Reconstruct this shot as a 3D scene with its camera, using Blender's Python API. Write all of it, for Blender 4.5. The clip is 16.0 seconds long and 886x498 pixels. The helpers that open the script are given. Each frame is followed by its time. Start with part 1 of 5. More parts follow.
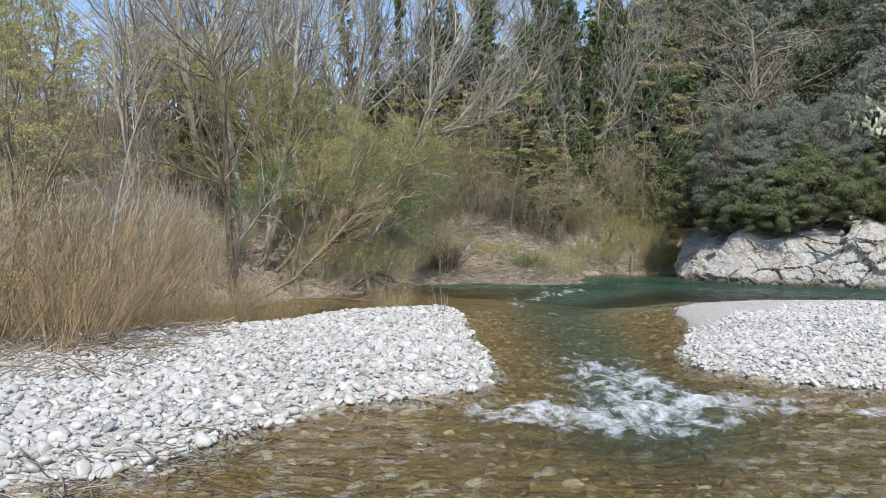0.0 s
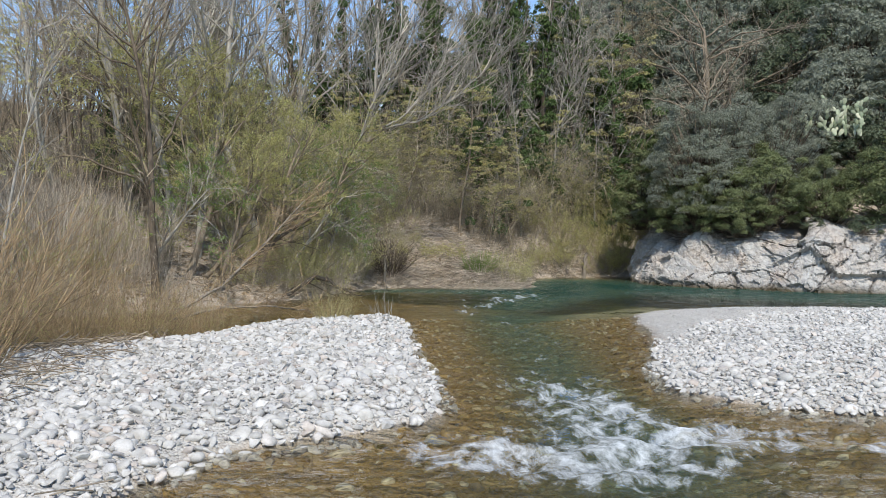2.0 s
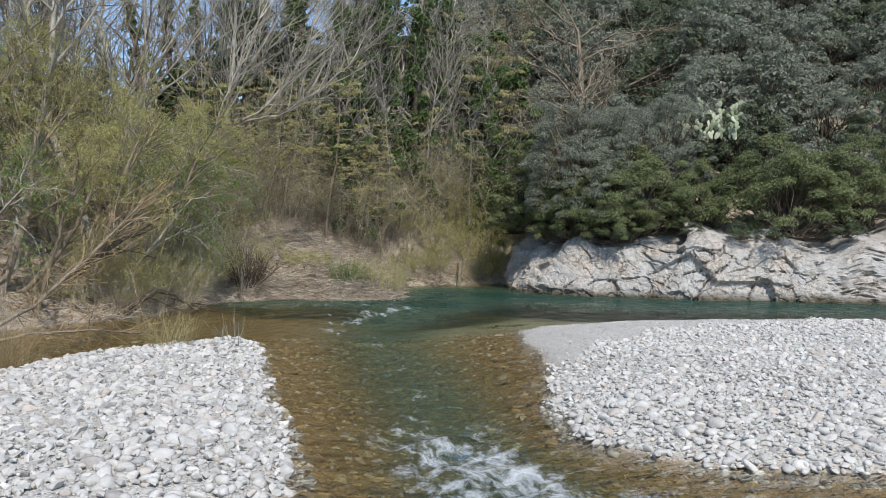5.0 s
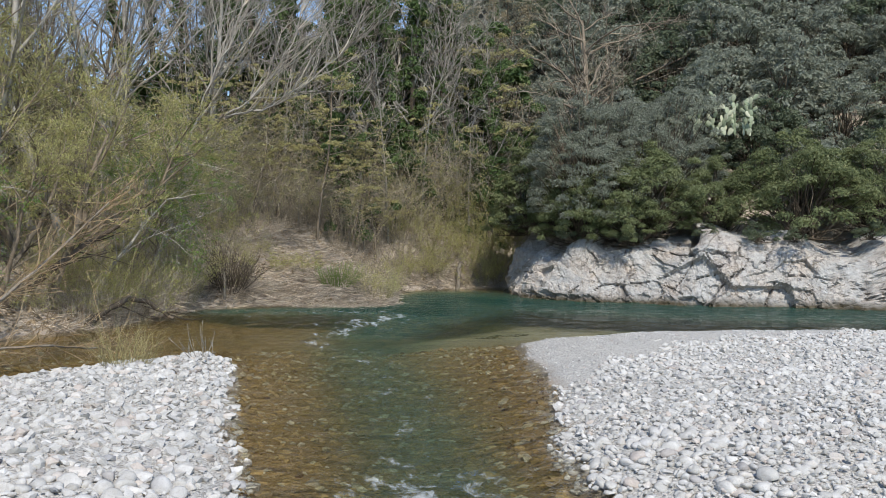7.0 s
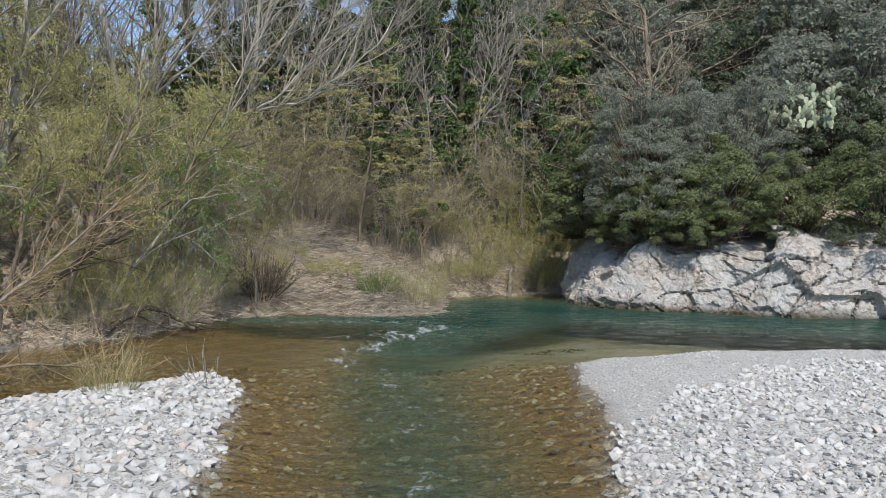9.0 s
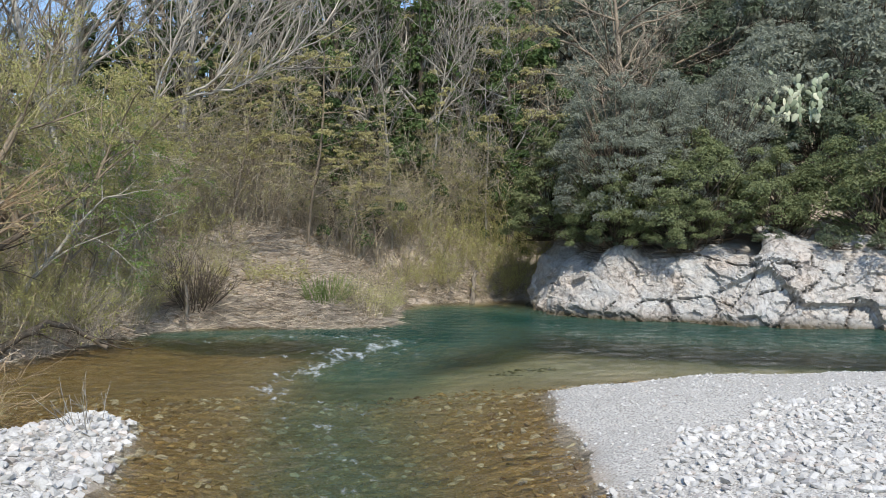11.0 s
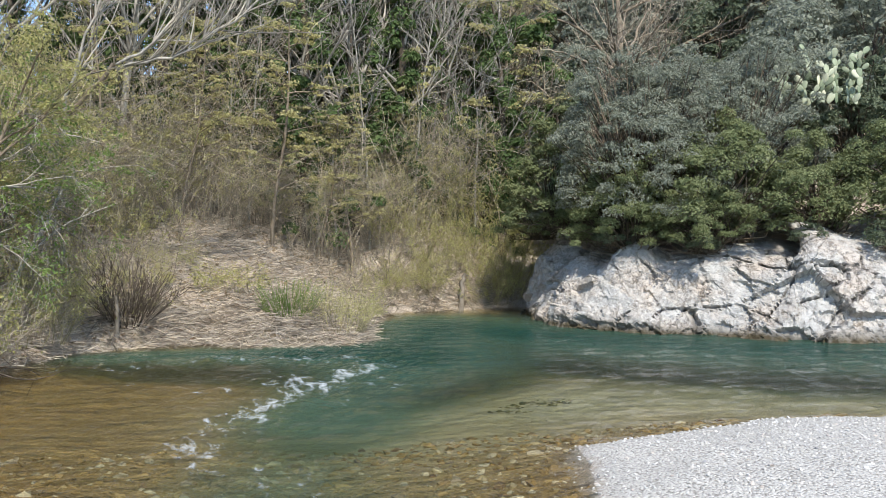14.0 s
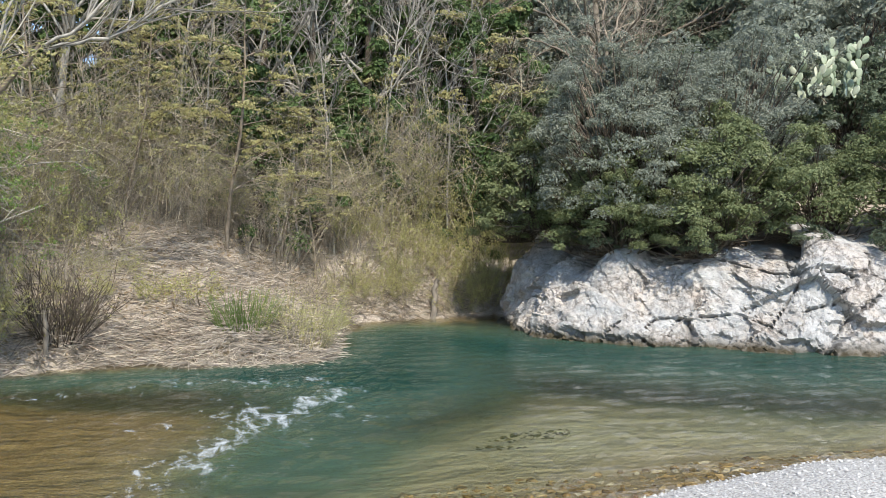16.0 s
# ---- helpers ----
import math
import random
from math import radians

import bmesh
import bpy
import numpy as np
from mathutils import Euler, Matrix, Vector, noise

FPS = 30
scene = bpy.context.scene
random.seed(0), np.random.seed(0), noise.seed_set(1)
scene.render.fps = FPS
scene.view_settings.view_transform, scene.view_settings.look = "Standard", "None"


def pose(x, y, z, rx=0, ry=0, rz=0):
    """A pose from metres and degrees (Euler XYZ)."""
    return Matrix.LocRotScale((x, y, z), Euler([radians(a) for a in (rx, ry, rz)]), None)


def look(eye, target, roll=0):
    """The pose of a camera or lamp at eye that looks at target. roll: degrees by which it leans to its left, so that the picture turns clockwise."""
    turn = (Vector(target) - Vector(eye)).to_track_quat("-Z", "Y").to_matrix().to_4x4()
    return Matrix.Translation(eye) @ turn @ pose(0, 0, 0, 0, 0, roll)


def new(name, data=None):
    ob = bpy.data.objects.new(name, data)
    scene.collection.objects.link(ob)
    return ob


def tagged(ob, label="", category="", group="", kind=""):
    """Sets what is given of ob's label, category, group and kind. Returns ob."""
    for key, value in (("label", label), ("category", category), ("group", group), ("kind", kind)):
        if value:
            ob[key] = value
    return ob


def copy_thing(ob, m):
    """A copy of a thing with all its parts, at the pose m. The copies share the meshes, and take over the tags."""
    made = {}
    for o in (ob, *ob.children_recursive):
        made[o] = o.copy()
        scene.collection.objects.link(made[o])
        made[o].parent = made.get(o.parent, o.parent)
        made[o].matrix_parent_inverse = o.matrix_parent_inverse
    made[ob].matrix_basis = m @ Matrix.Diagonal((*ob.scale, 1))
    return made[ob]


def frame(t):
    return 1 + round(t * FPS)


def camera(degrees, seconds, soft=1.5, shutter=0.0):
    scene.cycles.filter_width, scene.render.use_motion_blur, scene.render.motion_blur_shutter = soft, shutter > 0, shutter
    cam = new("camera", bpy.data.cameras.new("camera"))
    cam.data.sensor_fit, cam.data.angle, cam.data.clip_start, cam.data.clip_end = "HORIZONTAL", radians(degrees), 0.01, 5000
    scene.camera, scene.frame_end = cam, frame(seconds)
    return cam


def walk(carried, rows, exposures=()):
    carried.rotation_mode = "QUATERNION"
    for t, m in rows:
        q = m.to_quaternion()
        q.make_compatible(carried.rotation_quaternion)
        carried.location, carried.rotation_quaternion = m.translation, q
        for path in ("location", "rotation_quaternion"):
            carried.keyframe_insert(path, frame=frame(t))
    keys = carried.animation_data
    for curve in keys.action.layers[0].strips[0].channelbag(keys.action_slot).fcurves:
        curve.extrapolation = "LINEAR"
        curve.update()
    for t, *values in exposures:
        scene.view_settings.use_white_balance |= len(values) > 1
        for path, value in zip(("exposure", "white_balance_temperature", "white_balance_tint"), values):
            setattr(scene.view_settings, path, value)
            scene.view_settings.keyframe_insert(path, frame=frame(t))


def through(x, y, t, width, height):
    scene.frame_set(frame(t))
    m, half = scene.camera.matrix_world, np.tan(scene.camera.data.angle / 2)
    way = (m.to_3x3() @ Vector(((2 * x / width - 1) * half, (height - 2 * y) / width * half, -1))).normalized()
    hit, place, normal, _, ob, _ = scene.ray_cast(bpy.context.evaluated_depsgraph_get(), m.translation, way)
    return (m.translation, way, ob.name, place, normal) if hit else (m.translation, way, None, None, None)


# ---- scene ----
cam = camera(54.1, 16.0, 0.5)
METRES, EYE, TILT, LEAN, TURN = 15.27, 2.0, 0.0, 0.0, 0.0
ROWS = [
    (0.0, 0.0, 0.0, 0.0, 0.01, -1.49, -0.29),
    (0.5, 0.0021, 0.0264, 0.0004, -0.03, -1.49, -0.33),
    (1.0, 0.0037, 0.0538, 0.0002, -3.3, -1.43, -0.45),
    (1.5, 0.0046, 0.0799, 0.0007, -3.38, -1.44, -0.43),
    (2.0, 0.0054, 0.1064, 0.0023, -3.44, -1.45, -0.43),
    (2.5, 0.0067, 0.1322, 0.0048, -3.49, -1.44, -0.4),
    (3.0, 0.009, 0.1579, 0.0069, -3.55, -1.41, -0.39),
    (3.5, 0.0115, 0.1825, 0.0086, -3.6, -1.42, -0.38),
    (4.0, 0.0147, 0.2089, 0.0091, -8.12, -1.33, -0.51),
    (4.5, 0.0181, 0.2339, 0.0103, -9.15, -1.33, -0.51),
    (4.7, 0.0206, 0.2439, 0.0106, -12.0, -1.32, -0.5),
    (5.6, 0.032, 0.289, 0.0118, -12.0, -1.31, -0.47),
    (7.0, 0.056, 0.3651, 0.0136, -11.9, -1.29, -0.43),
    (7.5, 0.0673, 0.3943, 0.0143, -11.89, -1.27, -0.43),
    (8.0, 0.0788, 0.4248, 0.0146, -11.88, -1.26, -0.45),
    (8.5, 0.0904, 0.4562, 0.0154, -11.81, -1.26, -0.45),
    (8.7, 0.0949, 0.4695, 0.0158, -8.05, -1.26, -0.45),
    (9.8, 0.1175, 0.548, 0.018, -8.0, -1.25, -0.44),
    (10.8, 0.1338, 0.624, 0.0197, -7.95, -1.24, -0.43),
    (11.0, 0.137, 0.6404, 0.0198, -10.37, -1.24, -0.43),
    (11.5, 0.1445, 0.6822, 0.02, -10.35, -1.27, -0.39),
    (12.0, 0.151, 0.7211, 0.0146, -10.32, -1.31, -0.37),
    (12.5, 0.157, 0.7566, 0.0146, -11.63, -1.31, -0.38),
    (13.0, 0.1632, 0.7924, 0.0151, -11.59, -1.29, -0.35),
    (13.5, 0.1695, 0.8265, 0.0171, -11.54, -1.34, -0.3),
    (14.0, 0.1736, 0.8596, 0.0183, -11.53, -1.32, -0.28),
    (14.5, 0.1766, 0.8904, 0.0202, -11.52, -1.35, -0.25),
    (14.8, 0.1782, 0.9087, 0.0216, -11.5, -1.36, -0.27),
    (14.9, 0.1787, 0.9147, 0.022, -12.3, -1.36, -0.28),
    (15.0, 0.1792, 0.9207, 0.0225, -14.08, -1.36, -0.3),
    (15.5, 0.1812, 0.949, 0.0234, -14.03, -1.37, -0.26),
    (16.0, 0.1837, 0.9768, 0.0239, -13.99, -1.39, -0.19),
]
walk(cam, [(t, pose(0, 0, EYE, TILT, LEAN, TURN) @ pose(METRES * x, METRES * y, METRES * z, 90 + pitch, roll, yaw)) for t, x, y, z, yaw, pitch, roll in ROWS],
     exposures=[(0.0, 0.34), (4.0, 0.2), (8.7, 0.2), (11.0, 0.42), (16.0, 0.76)])

# ---- light ----
SUN_AZ, SUN_EL = radians(178), radians(50)      # clockwise from +y, towards the sun
sun_dir = Vector((math.sin(SUN_AZ) * math.cos(SUN_EL), math.cos(SUN_AZ) * math.cos(SUN_EL), math.sin(SUN_EL)))
world = bpy.data.worlds.new("sky")
scene.world = world
world.use_nodes = True
wn = world.node_tree.nodes
sky = wn.new("ShaderNodeTexSky")
sky.sky_type, sky.sun_disc, sky.sun_elevation, sky.sun_rotation = "NISHITA", False, SUN_EL, SUN_AZ
sky.air_density, sky.dust_density, sky.ozone_density, sky.altitude = 1.0, 0.15, 3.0, 800
world.node_tree.links.new(sky.outputs[0], wn["Background"].inputs[0])
wn["Background"].inputs[1].default_value = 0.15
sun = new("sun", bpy.data.lights.new("sun", "SUN"))
sun.data.energy, sun.data.angle, sun.data.color = 3.6, radians(0.5), (1.0, 0.95, 0.87)
sun.matrix_world = look(sun_dir * 50, (0, 0, 0))

# ---- small tools ----


def link_mesh(name, v, f, mat, smooth=False, parent=None, label="", kind="", attrs=None):
    """One mesh object from arrays of vertices and of faces that all have the same number of corners."""
    me = bpy.data.meshes.new(name)
    v, f = np.asarray(v, np.float32), np.asarray(f, np.int32)
    m, k = f.shape
    me.vertices.add(len(v))
    me.vertices.foreach_set("co", v.ravel())
    me.loops.add(m * k)
    me.loops.foreach_set("vertex_index", f.ravel())
    me.polygons.add(m)
    me.polygons.foreach_set("loop_start", np.arange(0, m * k, k, dtype=np.int32))
    me.polygons.foreach_set("use_smooth", np.full(m, smooth))
    for key, values in (attrs or {}).items():
        me.attributes.new(key, "FLOAT", "POINT").data.foreach_set("value", np.asarray(values, np.float32))
    me.update(calc_edges=True)
    me.materials.append(mat)
    ob = new(name, me)
    if parent is not None:
        ob.parent = parent
    return tagged(ob, label, kind=kind)


def place(name, m, label, category, group="", kind=""):
    """An empty at a thing's base, that holds its parts."""
    ob = new(name)
    ob.empty_display_size = 0.2
    ob.matrix_basis = m
    return tagged(ob, label, category, group, kind)


def unit(a):
    return a / np.maximum(np.linalg.norm(a, axis=-1, keepdims=True), 1e-9)


def tubes(groups, sides=3):
    """Quads round many lines: each group is (points B x N x 3, radii B x N)."""
    vs, fs, base = [], [], 0
    ang = np.linspace(0, 2 * np.pi, sides, endpoint=False)
    for p, r in groups:
        b, n, _ = p.shape
        t = unit(np.gradient(p, axis=1))
        ref = np.where(np.abs(t[:, :1, 2:3]) > 0.8, np.array([1.0, 0, 0]), np.array([0, 0, 1.0]))
        a = unit(np.cross(t, np.broadcast_to(ref, t.shape)))
        c = np.cross(t, a)
        ring = p[:, :, None] + r[:, :, None, None] * (np.cos(ang)[:, None] * a[:, :, None] + np.sin(ang)[:, None] * c[:, :, None])
        vs.append(ring.reshape(-1, 3))
        i = np.arange(b)[:, None, None] * n * sides + np.arange(n - 1)[None, :, None] * sides
        s0, s1 = np.arange(sides)[None, None], (np.arange(sides)[None, None] + 1) % sides
        q = np.stack([i + s0, i + s1, i + sides + s1, i + sides + s0], -1).reshape(-1, 4)
        fs.append(q + base)
        base += b * n * sides
    return np.concatenate(vs), np.concatenate(fs)


def blades(rng, c, size, aspect=0.5, lean=0.0):
    """A small leaf, one quad with a pointed tip, at each of the places c."""
    n = len(c)
    d = rng.normal(size=(n, 3))
    d[:, 2] += lean
    d = unit(d)
    w = unit(np.cross(d, rng.normal(size=(n, 3))))
    s = (size * rng.uniform(0.6, 1.4, n))[:, None]
    h = np.cross(d, w) * s * 0.12
    v = np.stack([c - d * s * 0.5, c + w * s * aspect * 0.5 + h, c + d * s * 0.5, c - w * s * aspect * 0.5 + h], 1).reshape(-1, 3)
    return v, np.arange(4 * n).reshape(-1, 4)


def tufts(rng, c, wide, n, size, aspect=0.5, flat=0.75):
    """Leaves that clothe many small clumps round the places c, each leaf lying along its clump's skin."""
    per = rng.integers(0, len(c), n)
    o = unit(rng.normal(size=(n, 3)))
    o[:, 2] = np.where(o[:, 2] < -0.35, -o[:, 2], o[:, 2])
    r = rng.uniform(0.35, 1.0, n) ** 0.45 * np.where(rng.uniform(size=n) < 0.1, 1.25, 1.0)
    at = c[per] + o * (r * np.broadcast_to(wide, len(c))[per])[:, None] * np.array([1, 1, flat])
    up = unit(o + rng.normal(size=(n, 3)) * 0.42 + np.array([0, 0, 0.3]))
    d = unit(np.cross(up, rng.normal(size=(n, 3))))
    w = np.cross(up, d)
    s = (size * rng.uniform(0.6, 1.4, n))[:, None]
    h = up * s * 0.14
    v = np.stack([at - d * s * 0.5 - h, at + w * s * aspect * 0.5, at + d * s * 0.5 - h, at - w * s * aspect * 0.5], 1).reshape(-1, 3)
    return v, np.arange(4 * n).reshape(-1, 4)


def wander(rng, start, way, length, n, crook, up):
    """Random crooked lines: B x n x 3."""
    p, d = [start], unit(way)
    for _ in range(n - 1):
        d = unit(d + rng.normal(size=d.shape) * crook + np.array([0, 0, 1.0]) * up)
        p.append(p[-1] + d * (length / (n - 1))[:, None])
    return np.stack(p, 1)


def grow(rng, length, radius, lean, levels, floor=0.0045):
    """A branching plant from its base: a list of (points, radii), trunk first. Each level: points, crook, up, children, first share, angle, ratio."""
    start, way = np.zeros((1, 3)), np.array([[lean[0], lean[1], 1.0]])
    length, radius, out = np.array([length]), np.array([radius]), []
    for i, (n, crook, up, k, first, angle, ratio) in enumerate(levels):
        p = wander(rng, start, way, length, n, crook, up)
        taper = np.linspace(1, 0.28 if i == 0 else 0.35, n)
        out.append((p, radius[:, None] * taper))
        if not k:
            break
        b = len(p)
        t = rng.uniform(first, 1.0, (b, k))
        t[:, 0] = 1.0
        at = t * (n - 1)
        j = np.minimum(at.astype(int), n - 2)
        f = (at - j)[..., None]
        rows = np.arange(b)[:, None]
        start = (p[rows, j] * (1 - f) + p[rows, j + 1] * f).reshape(-1, 3)
        along = unit(p[rows, j + 1] - p[rows, j]).reshape(-1, 3)
        side = unit(np.cross(along, rng.normal(size=along.shape)))
        a = (radians(angle) * rng.uniform(0.55, 1.35, len(along)))[:, None]
        way = along * np.cos(a) + side * np.sin(a)
        length = (length[:, None] * ratio * rng.uniform(0.6, 1.25, (b, k)) * (1.25 - 0.55 * t)).ravel()
        radius = np.maximum((radius[:, None] * (0.44 - 0.18 * t)).ravel(), floor)
    return out


# ---- materials ----


def nodes(name, rough=0.8, spec=0.3):
    m = bpy.data.materials.new(name)
    m.use_nodes = True
    nt = m.node_tree
    b = nt.nodes["Principled BSDF"]
    b.inputs["Roughness"].default_value = rough
    b.inputs["Specular IOR Level"].default_value = spec
    return m, nt, b


def noise_tex(nt, scale, detail=6, rough=0.6, coord=None):
    t = nt.nodes.new("ShaderNodeTexNoise")
    t.inputs["Scale"].default_value, t.inputs["Detail"].default_value, t.inputs["Roughness"].default_value = scale, detail, rough
    if coord is not None:
        nt.links.new(coord, t.inputs["Vector"])
    return t


def ramp(nt, value, stops):
    r = nt.nodes.new("ShaderNodeValToRGB")
    while len(r.color_ramp.elements) < len(stops):
        r.color_ramp.elements.new(0.5)
    for e, (at, col) in zip(r.color_ramp.elements, stops):
        e.position, e.color = at, (*col, 1) if len(col) == 3 else col
    nt.links.new(value, r.inputs["Fac"])
    return r.outputs["Color"]


def calc(nt, op, a, b=None, clamp=False):
    n = nt.nodes.new("ShaderNodeMath")
    n.operation, n.use_clamp = op, clamp
    for i, x in enumerate((a, b)):
        if x is None:
            continue
        if isinstance(x, (int, float)):
            n.inputs[i].default_value = x
        else:
            nt.links.new(x, n.inputs[i])
    return n.outputs[0]


def mix(nt, fac, a, b, blend="MIX"):
    n = nt.nodes.new("ShaderNodeMix")
    n.data_type, n.blend_type = "RGBA", blend
    for sock, x in ((n.inputs["Factor"], fac), (n.inputs["A"], a), (n.inputs["B"], b)):
        if isinstance(x, (int, float)):
            sock.default_value = x
        elif isinstance(x, tuple):
            sock.default_value = (*x, 1)
        else:
            nt.links.new(x, sock)
    return n.outputs["Result"]


def bump(nt, b, height, strength=0.5, distance=0.02):
    n = nt.nodes.new("ShaderNodeBump")
    n.inputs["Strength"].default_value, n.inputs["Distance"].default_value = strength, distance
    nt.links.new(height, n.inputs["Height"])
    nt.links.new(n.outputs[0], b.inputs["Normal"])


def coords(nt):
    return nt.nodes.new("ShaderNodeTexCoord").outputs["Object"]


def any_random(nt):
    """A random number for each piece, whether it is an object of its own or an island of a joined mesh."""
    a = nt.nodes.new("ShaderNodeObjectInfo").outputs["Random"]
    b = nt.nodes.new("ShaderNodeNewGeometry").outputs["Random Per Island"]
    return calc(nt, "FRACT", calc(nt, "ADD", a, b))


def attribute(nt, name):
    n = nt.nodes.new("ShaderNodeAttribute")
    n.attribute_name = name
    return n.outputs["Fac"]


def world_place(nt):
    return nt.nodes.new("ShaderNodeNewGeometry").outputs["Position"]


def stone_material(name, stops, speck, rough=0.9, spec=0.12):
    m, nt, b = nodes(name, rough, spec)
    pos = world_place(nt)
    tone = ramp(nt, any_random(nt), stops)
    n1, n2 = noise_tex(nt, 9, 5, coord=pos), noise_tex(nt, 70, 4, 0.7, coord=pos)
    tone = mix(nt, 1.0, tone, ramp(nt, n1.outputs[0], [(0.3, (0.74, 0.73, 0.71)), (0.65, (1, 1, 1))]), "MULTIPLY")
    tone = mix(nt, 1.0, tone, ramp(nt, n2.outputs[0], [(0.3, speck), (0.5, (1, 1, 1))]), "MULTIPLY")
    nt.links.new(tone, b.inputs["Base Color"])
    bump(nt, b, n2.outputs[0], 0.5, 0.012)
    return m


M_STONE = stone_material("pale_limestone", [(0.0, (0.50, 0.49, 0.465)), (0.25, (0.59, 0.575, 0.54)), (0.5, (0.65, 0.63, 0.59)), (0.72, (0.56, 0.55, 0.53)), (0.84, (0.73, 0.71, 0.67)),
                                         (0.94, (0.58, 0.51, 0.45)), (1.0, (0.38, 0.38, 0.38))], (0.82, 0.81, 0.8))
M_BEDSTONE = stone_material("algae_stone", [(0.0, (0.29, 0.195, 0.08)), (0.35, (0.44, 0.315, 0.145)), (0.6, (0.36, 0.265, 0.135)), (0.70, (0.48, 0.40, 0.24)), (0.84, (0.66, 0.60, 0.46)),
                                           (1.0, (0.2, 0.11, 0.05))], (0.6, 0.6, 0.5))


def leaf_material(name, stops, rough=0.55, through=0.45):
    m, nt, b = nodes(name, max(rough, 0.65), 0.12)
    pos = world_place(nt)
    rnd = nt.nodes.new("ShaderNodeNewGeometry").outputs["Random Per Island"]
    big = noise_tex(nt, 1.1, 3, coord=pos)
    v = calc(nt, "ADD", calc(nt, "MULTIPLY", rnd, 0.6), calc(nt, "MULTIPLY", calc(nt, "SUBTRACT", big.outputs[0], 0.3), 1.0), clamp=True)
    col = ramp(nt, v, stops)
    nt.links.new(col, b.inputs["Base Color"])
    tr = nt.nodes.new("ShaderNodeBsdfTranslucent")
    nt.links.new(col, tr.inputs["Color"])
    mx = nt.nodes.new("ShaderNodeMixShader")
    mx.inputs[0].default_value = through
    nt.links.new(b.outputs[0], mx.inputs[1])
    nt.links.new(tr.outputs[0], mx.inputs[2])
    nt.links.new(mx.outputs[0], nt.nodes["Material Output"].inputs["Surface"])
    return m


M_LEAF_YELLOW = leaf_material("young_yellow_leaf", [(0.0, (0.34, 0.32, 0.13)), (0.5, (0.50, 0.465, 0.22)), (1.0, (0.62, 0.56, 0.31))])
M_LEAF_WILLOW = leaf_material("willow_bud_leaf", [(0.0, (0.30, 0.295, 0.11)), (0.5, (0.46, 0.445, 0.18)), (1.0, (0.56, 0.515, 0.25))])
M_LEAF_GREEN = leaf_material("fresh_green_leaf", [(0.0, (0.13, 0.20, 0.05)), (0.5, (0.21, 0.30, 0.09)), (1.0, (0.32, 0.38, 0.14))])
M_LEAF_DARK = leaf_material("evergreen_leaf", [(0.0, (0.075, 0.10, 0.062)), (0.5, (0.145, 0.175, 0.108)), (1.0, (0.23, 0.255, 0.165))], 0.5, 0.4)
M_LEAF_LENT = leaf_material("lentisk_leaf", [(0.0, (0.115, 0.145, 0.065)), (0.5, (0.205, 0.235, 0.11)), (1.0, (0.32, 0.335, 0.18))], 0.5, 0.4)
M_LEAF_GREY = leaf_material("grey_olive_leaf", [(0.0, (0.17, 0.19, 0.145)), (0.5, (0.275, 0.295, 0.225)), (1.0, (0.38, 0.39, 0.31))], 0.55, 0.4)
M_LEAF_IVY = leaf_material("ivy_leaf", [(0.0, (0.06, 0.10, 0.038)), (0.5, (0.11, 0.165, 0.06)), (1.0, (0.20, 0.25, 0.10))], 0.4, 0.3)
M_LEAF_BUFF = leaf_material("buff_young_leaf", [(0.0, (0.26, 0.21, 0.12)), (0.5, (0.38, 0.32, 0.20)), (1.0, (0.50, 0.43, 0.29))])
M_LEAF_DRY = leaf_material("dry_leaf", [(0.0, (0.24, 0.17, 0.10)), (0.5, (0.40, 0.31, 0.20)), (1.0, (0.54, 0.45, 0.32))], 0.8, 0.3)


def bark_material(name, dark, light, scale=14):
    m, nt, b = nodes(name, 0.9, 0.2)
    pos = coords(nt)
    mp = nt.nodes.new("ShaderNodeMapping")
    mp.inputs["Scale"].default_value = (1, 1, 0.25)
    nt.links.new(pos, mp.inputs[0])
    n1, n2 = noise_tex(nt, scale, 6, 0.7, mp.outputs[0]), noise_tex(nt, 1.3, 3, coord=pos)
    col = ramp(nt, n1.outputs[0], [(0.3, dark), (0.7, light)])
    col = mix(nt, 1.0, col, ramp(nt, n2.outputs[0], [(0.3, (0.7, 0.7, 0.68)), (0.7, (1.15, 1.12, 1.05))]), "MULTIPLY")
    rnd = nt.nodes.new("ShaderNodeNewGeometry").outputs["Random Per Island"]
    col = mix(nt, 1.0, col, ramp(nt, rnd, [(0.0, (0.5, 0.5, 0.5)), (0.6, (1.0, 1.0, 1.0)), (1.0, (1.4, 1.38, 1.33))]), "MULTIPLY")
    nt.links.new(col, b.inputs["Base Color"])
    bump(nt, b, n1.outputs[0], 0.6, 0.01)
    return m


M_BARK_PALE = bark_material("pale_grey_bark", (0.25, 0.235, 0.205), (0.54, 0.51, 0.46))
M_BARK_DARK = bark_material("dark_bark", (0.06, 0.048, 0.036), (0.19, 0.155, 0.12))
M_BARK_BROWN = bark_material("brown_bark", (0.14, 0.11, 0.08), (0.36, 0.30, 0.23))
M_TWIG_GREY = bark_material("grey_twig", (0.27, 0.25, 0.22), (0.54, 0.505, 0.45), 5)
M_TWIG_BUFF = bark_material("buff_twig", (0.37, 0.32, 0.255), (0.66, 0.585, 0.475), 5)
M_TWIG_BROWN = bark_material("brown_twig", (0.235, 0.195, 0.15), (0.47, 0.405, 0.325), 5)
M_TWIG_OLIVE = bark_material("olive_twig", (0.30, 0.265, 0.145), (0.54, 0.49, 0.29), 5)
